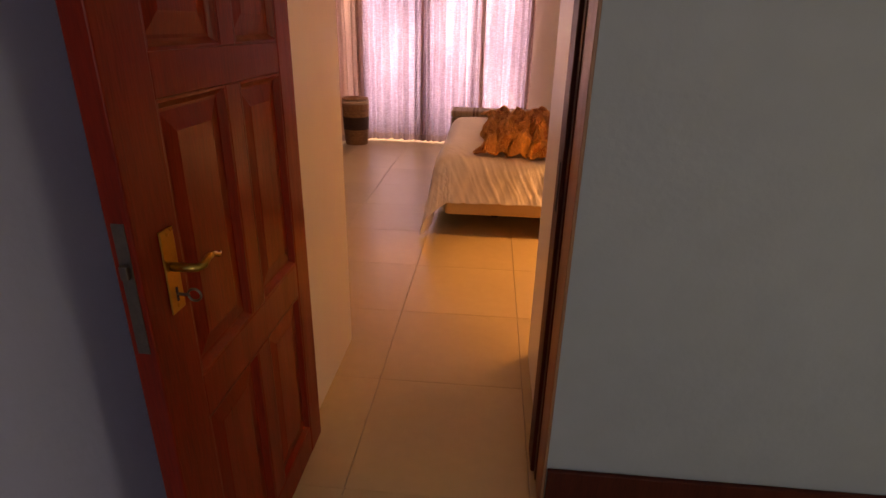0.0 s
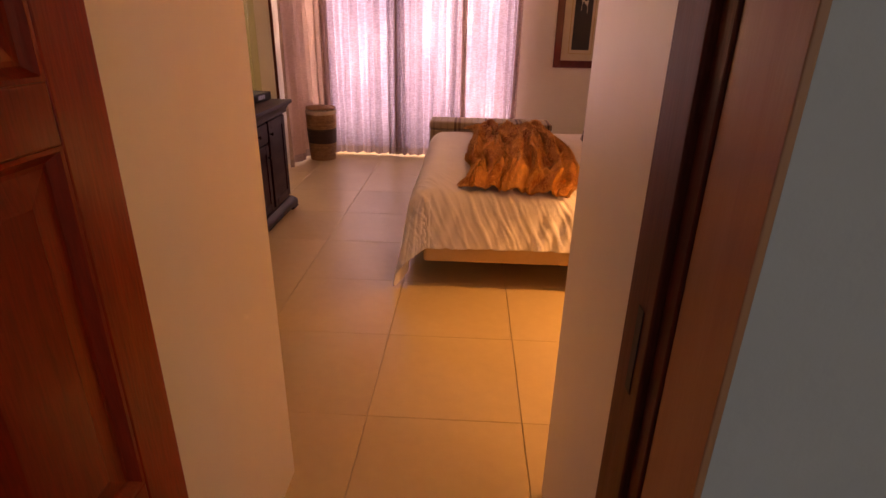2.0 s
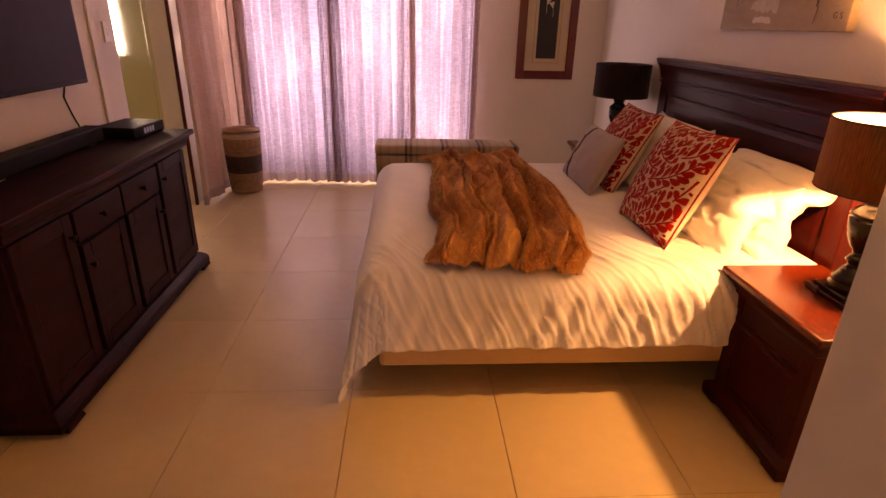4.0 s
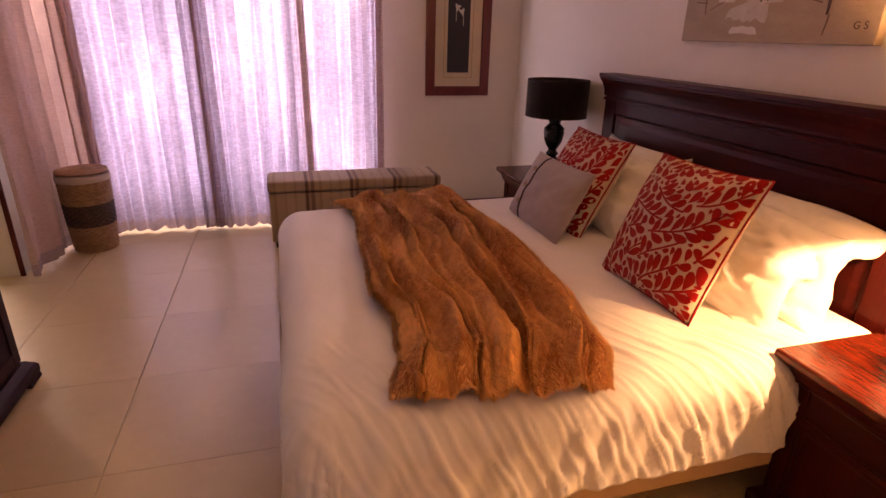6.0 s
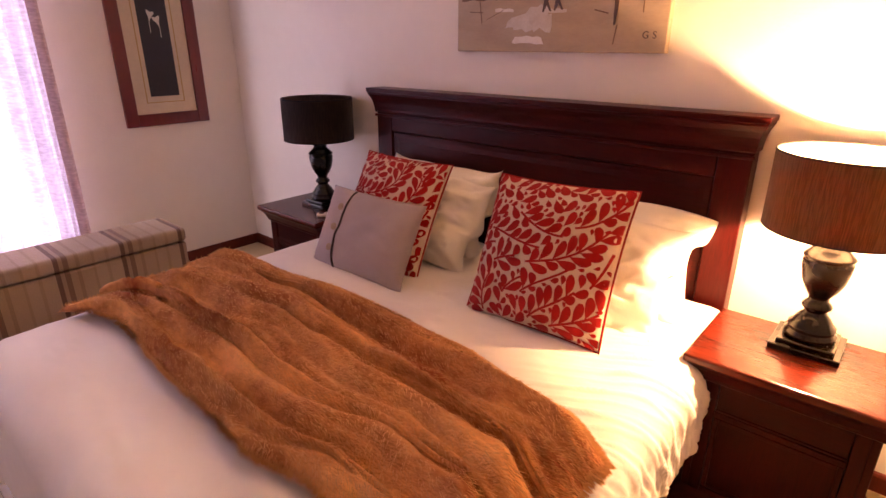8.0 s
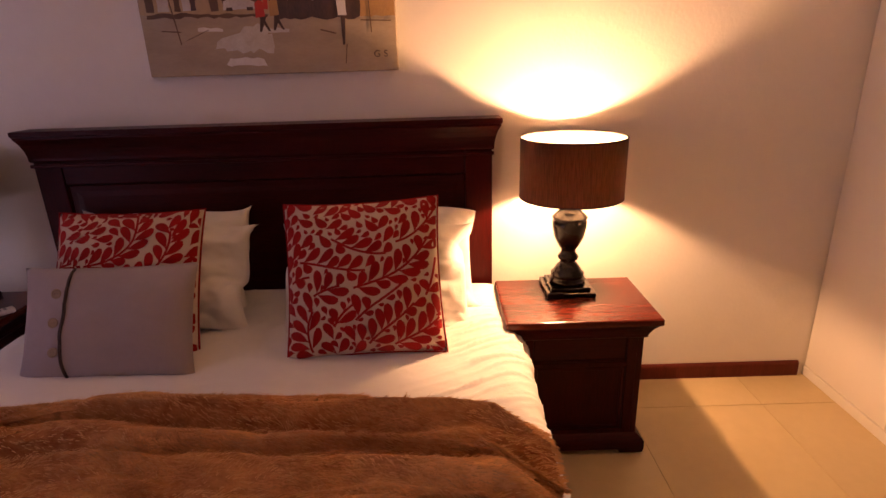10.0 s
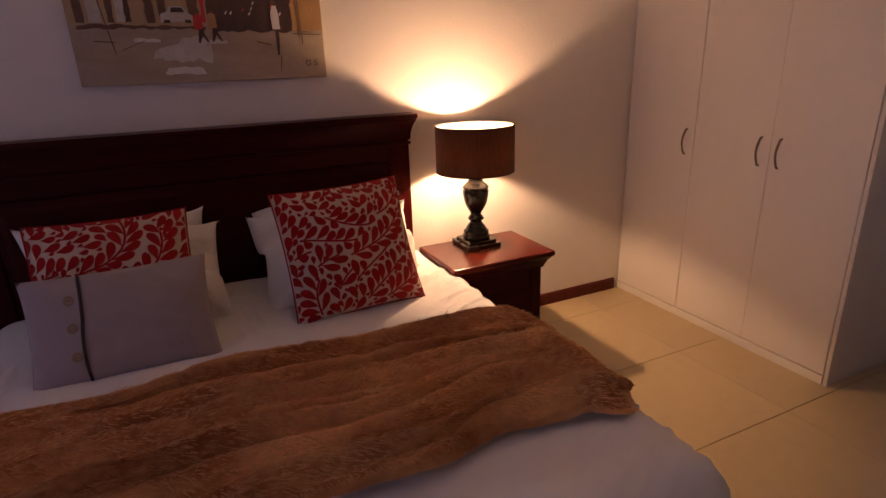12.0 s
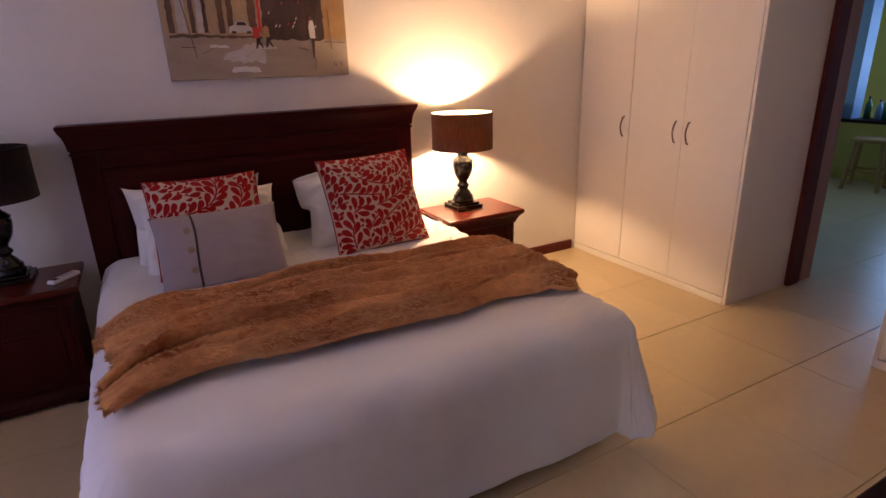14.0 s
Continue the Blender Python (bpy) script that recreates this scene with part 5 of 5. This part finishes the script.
def stroke(pts, mt, depth, name, rough_edge=0.0, seed=0):
    """A flat patch of paint; s runs from the far end of the canvas to the near end, t upwards."""
    rnd_ = random.Random(seed)
    q = []
    for i, (s, t) in enumerate(pts):
        s2, t2 = pts[(i + 1) % len(pts)]
        n = max(1, int(math.hypot((s2 - s) * CW, (t2 - t)) / 0.02)) if rough_edge else 1
        for k in range(n):
            a = k / n
            q.append((s + (s2 - s) * a + rnd_.uniform(-1, 1) * rough_edge, t + (t2 - t) * a + rnd_.uniform(-1, 1) * rough_edge))
    bm = bmesh.new()
    f = bm.faces.new([bm.verts.new((-0.0362 - depth, CW / 2 - s * CW, t)) for s, t in q])
    r = bmesh.ops.extrude_face_region(bm, geom=[f])
    bmesh.ops.translate(bm, verts=[v for v in r["geom"] if isinstance(v, bmesh.types.BMVert)], vec=(0.0016, 0, 0))
    bmesh.ops.triangulate(bm, faces=bm.faces[:])
    return part(name, bm, mt, cv)


stroke([(0.005, 0.225), (0.86, 0.215), (0.86, 0.66), (0.005, 0.66)], P_TAN, 0.0006, "painted_facade", 0.004, 1)
stroke([(0.52, 0.20), (0.86, 0.195), (0.86, 0.67), (0.50, 0.67)], P_DARK, 0.0012, "painted_shopfront", 0.006, 2)
stroke([(0.855, 0.20), (0.995, 0.20), (0.995, 0.67), (0.855, 0.67)], P_OCHRE, 0.0008, "painted_wall", 0.004, 3)
for k, (a, b, mt) in enumerate(((0.03, 0.06, P_BROWN), (0.075, 0.12, P_GREY), (0.14, 0.165, P_BROWN), (0.175, 0.205, P_GREY), (0.205, 0.225, P_DARK), (0.28, 0.31, P_BROWN), (0.33, 0.36, P_BROWN), (0.44, 0.48, P_BROWN), (0.49, 0.505, P_RED))):
    stroke([(a, 0.235), (b, 0.235), (b, 0.42 + 0.03 * (k % 3)), (a, 0.42 + 0.02 * (k % 4))], mt, 0.0022, "paint_stroke", 0.003, 10 + k)
stroke([(0.03, 0.214), (0.5, 0.208), (0.5, 0.220), (0.03, 0.228)], P_BROWN, 0.0024, "painted_kerb", 0.005, 4)
stroke([(0.27, 0.09), (0.50, 0.085), (0.52, 0.14), (0.46, 0.175), (0.33, 0.15)], P_GREY, 0.0018, "painted_puddle", 0.012, 5)
stroke([(0.31, 0.035), (0.48, 0.03), (0.46, 0.06), (0.33, 0.065)], P_WHITE, 0.0026, "painted_glint", 0.006, 6)
stroke([(0.22, 0.165), (0.32, 0.16), (0.32, 0.172), (0.22, 0.176)], P_WHITE, 0.0026, "painted_glint", 0.003, 7)
stroke([(0.45, 0.155), (0.58, 0.15), (0.58, 0.165), (0.45, 0.168)], P_GREY, 0.0026, "painted_glint", 0.003, 8)
stroke([(0.33, 0.235), (0.335, 0.265), (0.36, 0.275), (0.37, 0.295), (0.42, 0.295), (0.435, 0.27), (0.455, 0.262), (0.455, 0.238)], P_GREY, 0.0034, "painted_car", 0.001, 9)
stroke([(0.372, 0.273), (0.378, 0.29), (0.417, 0.29), (0.427, 0.272)], P_DARK, 0.0044, "painted_car_window")
for s in (0.355, 0.435):
    stroke([(s - 0.012, 0.232), (s - 0.012, 0.244), (s + 0.012, 0.244), (s + 0.012, 0.232)], P_DARK, 0.0044, "painted_wheel")
for s, mt, h in ((0.475, P_RED, 0.0), (0.53, P_OCHRE, 0.004)):
    stroke([(s - 0.022, 0.205 + h), (s - 0.020, 0.255 + h), (s - 0.006, 0.268 + h), (s + 0.012, 0.262 + h), (s + 0.016, 0.21 + h)], mt, 0.0040, "painted_shape", 0.001, 20)
    stroke([(s - 0.012, 0.155 + h), (s - 0.004, 0.155 + h), (s + 0.020, 0.21 + h), (s - 0.004, 0.21 + h)], P_DARK, 0.0038, "painted_shape")
    stroke([(s + 0.024, 0.157 + h), (s + 0.032, 0.157 + h), (s + 0.006, 0.21 + h), (s - 0.010, 0.21 + h)], P_DARK, 0.0036, "painted_shape")
    stroke([(s - 0.006, 0.266 + h), (s - 0.008, 0.278 + h), (s + 0.006, 0.282 + h), (s + 0.008, 0.268 + h)], P_BROWN, 0.0042, "painted_shape")
stroke([(0.775, 0.205), (0.772, 0.27), (0.782, 0.30), (0.80, 0.30), (0.806, 0.27), (0.808, 0.205)], P_WHITE, 0.0042, "painted_shape", 0.001, 21)
stroke([(0.785, 0.10), (0.795, 0.10), (0.802, 0.205), (0.784, 0.205)], P_DARK, 0.0040, "painted_shape", 0.001, 22)
stroke([(0.778, 0.302), (0.776, 0.318), (0.792, 0.324), (0.80, 0.306)], P_BROWN, 0.0042, "painted_shape")
for s0, t0, s1, t1 in ((0.10, 0.42, 0.145, 0.115), (0.075, 0.165, 0.15, 0.16), (0.17, 0.13, 0.26, 0.165), (0.70, 0.155, 0.76, 0.14), (0.89, 0.36, 0.90, 0.14), (0.86, 0.185, 0.98, 0.18), (0.79, 0.03, 0.80, 0.10)):
    stroke([(s0, t0), (s1, t1), (s1 + 0.004, t1 + 0.004), (s0 + 0.004, t0 + 0.004)], P_BROWN, 0.0046, "brush_line")
rs = random.Random(4)
for k in range(16):
    s, t = rs.uniform(0.53, 0.85), rs.uniform(0.24, 0.46)
    stroke([(s, t), (s + 0.008, t + 0.012), (s + 0.005, t + 0.016), (s - 0.004, t + 0.004)], (P_WHITE, P_RED, P_GREY)[k % 3], 0.0046, "paint_dab")
for ch_, s in (("G", 0.905), ("S", 0.945)):
    cu = bpy.data.curves.new("letter", "FONT")
    cu.body, cu.size, cu.extrude = ch_, 0.036, 0.0005
    cu.materials.append(P_DARK)
    o = new("signature_letter", cu)
    o.parent = cv
    o.matrix_basis = Matrix.Translation((-0.0372, CW / 2 - s * CW, 0.052)) @ Euler((radians(90), 0, radians(-90))).to_matrix().to_4x4()

# ---- kitchen seen through the doorway ----
# This window is out of view, added to frame the south fill lamp.
kw = tagged(new("window_unseen"), "unseen white window frame added round the kitchen fill lamp", "window", kind="structure")
for x in (0.55, 1.23, 1.91):
    part("frame_upright", box(x, -3.36, 0.9, x + 0.04, -3.32, 2.1, 0.003), M_WHITE, kw)
for z in (0.9, 2.06):
    part("frame_rail", box(0.59, -3.355, z, 1.91, -3.325, z + 0.04, 0.003), M_WHITE, kw)
kc = thing("kitchen_counter", (0, 0, 0), "white kitchen counter end with overhanging top", "counter")
part("body", box(2.24, -1.92, 0.06, 2.89, -1.40, 0.885, 0.004), M_MELA, kc)
part("plinth", box(2.27, -1.90, 0.0, 2.86, -1.43, 0.06), M_PLASTIC, kc)
part("worktop", box(2.19, -1.925, 0.885, 2.92, -1.36, 0.92, 0.006), M_WHITE, kc)
structure("wall_bar", box(0.9, -2.05, 0.0, 2.90, -1.93, 0.68), M_YELLOW, "low yellow painted wall below the bar top", "wall")
bt = thing("bar_top", (0, 0, 0), "dark wooden bar top on the low wall", "bar top")
part("slab", box(0.88, -2.28, 0.681, 2.92, -1.928, 0.715, 0.006), M_DARK, bt)
kb = thing("tall_cupboard", (0, 0, 0), "dark red-brown kitchen cupboard on the bar", "cupboard")
part("body", box(2.28, -2.26, 0.716, 2.90, -1.96, 2.3, 0.004), M_DARK, kb)
part("door", box(2.29, -1.958, 0.73, 2.89, -1.942, 2.29, 0.004), M_DARK, kb)
structure("column", box(2.09, -2.2, 0.716, 2.27, -1.98, TOP, 0.004), M_BLUE, "blue painted wall pier", "pier")
for x, y, h, mt in ((1.98, -2.10, 0.26, M_GREENBOT), (1.88, -2.14, 0.22, M_BLUE), (1.78, -2.08, 0.28, M_GREENBOT), (1.68, -2.15, 0.2, M_WHITE)):
    b = thing("bottle", (x, y, 0.715), "bottle standing on the kitchen bar", "bottle", group="bottles on the bar")
    part("body", lathe([(0.030, 0), (0.036, 0.006), (0.036, h * 0.6), (0.026, h * 0.74), (0.013, h * 0.82), (0.013, h * 0.94)], 18), mt, b, smooth=True)
    part("cap", lathe([(0.015, h * 0.941), (0.015, h), (0.012, h + 0.004)], 14), M_DARK, b)


def stool(x, y, turn):
    s = thing("stool", (x, y, 0), "low wooden stool with splayed legs", "stool", turn)
    part("seat", box(-0.17, -0.17, 0.53, 0.17, 0.17, 0.572, 0.014, 3), M_STOOL, s)
    for a in (-1, 1):
        for b in (-1, 1):
            part("leg", tube([(a * 0.17, b * 0.17, 0.0), (a * 0.12, b * 0.12, 0.54)], 0.022, 8), M_STOOL, s)
    for a in (-1, 1):
        part("stretcher", tube([(a * 0.155, -0.155, 0.14), (a * 0.155, 0.155, 0.14)], 0.013, 8), M_STOOL, s)
        part("stretcher", tube([(-0.145, a * 0.145, 0.21), (0.145, a * 0.145, 0.21)], 0.013, 8), M_STOOL, s)


stool(1.62, -1.55, 12)


# ---- floor ----
fl = structure("floor", boxes([(-4.6, 2.0, -0.25, 2.04, 8.4, -0.005), (-1.05, -3.4, -0.25, 4.2, 2.0, -0.005)]), M_GROUT, "cream porcelain tiled floor with dark joints", "floor")
GX, GY, STEP = -0.203, 2.291, 0.6005


def tile_mesh(w, d):
    bm = bmesh.new()
    b, c = 0.0015, 0.0005
    lo = [bm.verts.new((x, y, -0.012)) for x, y in ((0, 0), (w, 0), (w, d), (0, d))]
    mid = [bm.verts.new((x, y, -b)) for x, y in ((0, 0), (w, 0), (w, d), (0, d))]
    up = [bm.verts.new((x, y, 0)) for x, y in ((b, c), (w - b, c), (w - b, d - c), (b, d - c))]
    for p, q in ((lo, mid), (mid, up)):
        for i in range(4):
            j = (i + 1) % 4
            bm.faces.new((p[i], p[j], q[j], q[i]))
    bm.faces.new(up)
    me = bpy.data.meshes.new("tile")
    bm.to_mesh(me)
    bm.free()
    me.materials.append(M_TILE)
    return me


TILE = tile_mesh(STEP - 0.0030, STEP - 0.0010)
for i in range(-7, 7):
    for j in range(-9, 10):
        if (i < -3 and j < 4) or (i > 3 and j > -1):
            continue
        t = new("tile", TILE)
        t.parent = fl
        t.location = (GX + STEP * i + 0.0015, GY + STEP * j + 0.0005, 0)
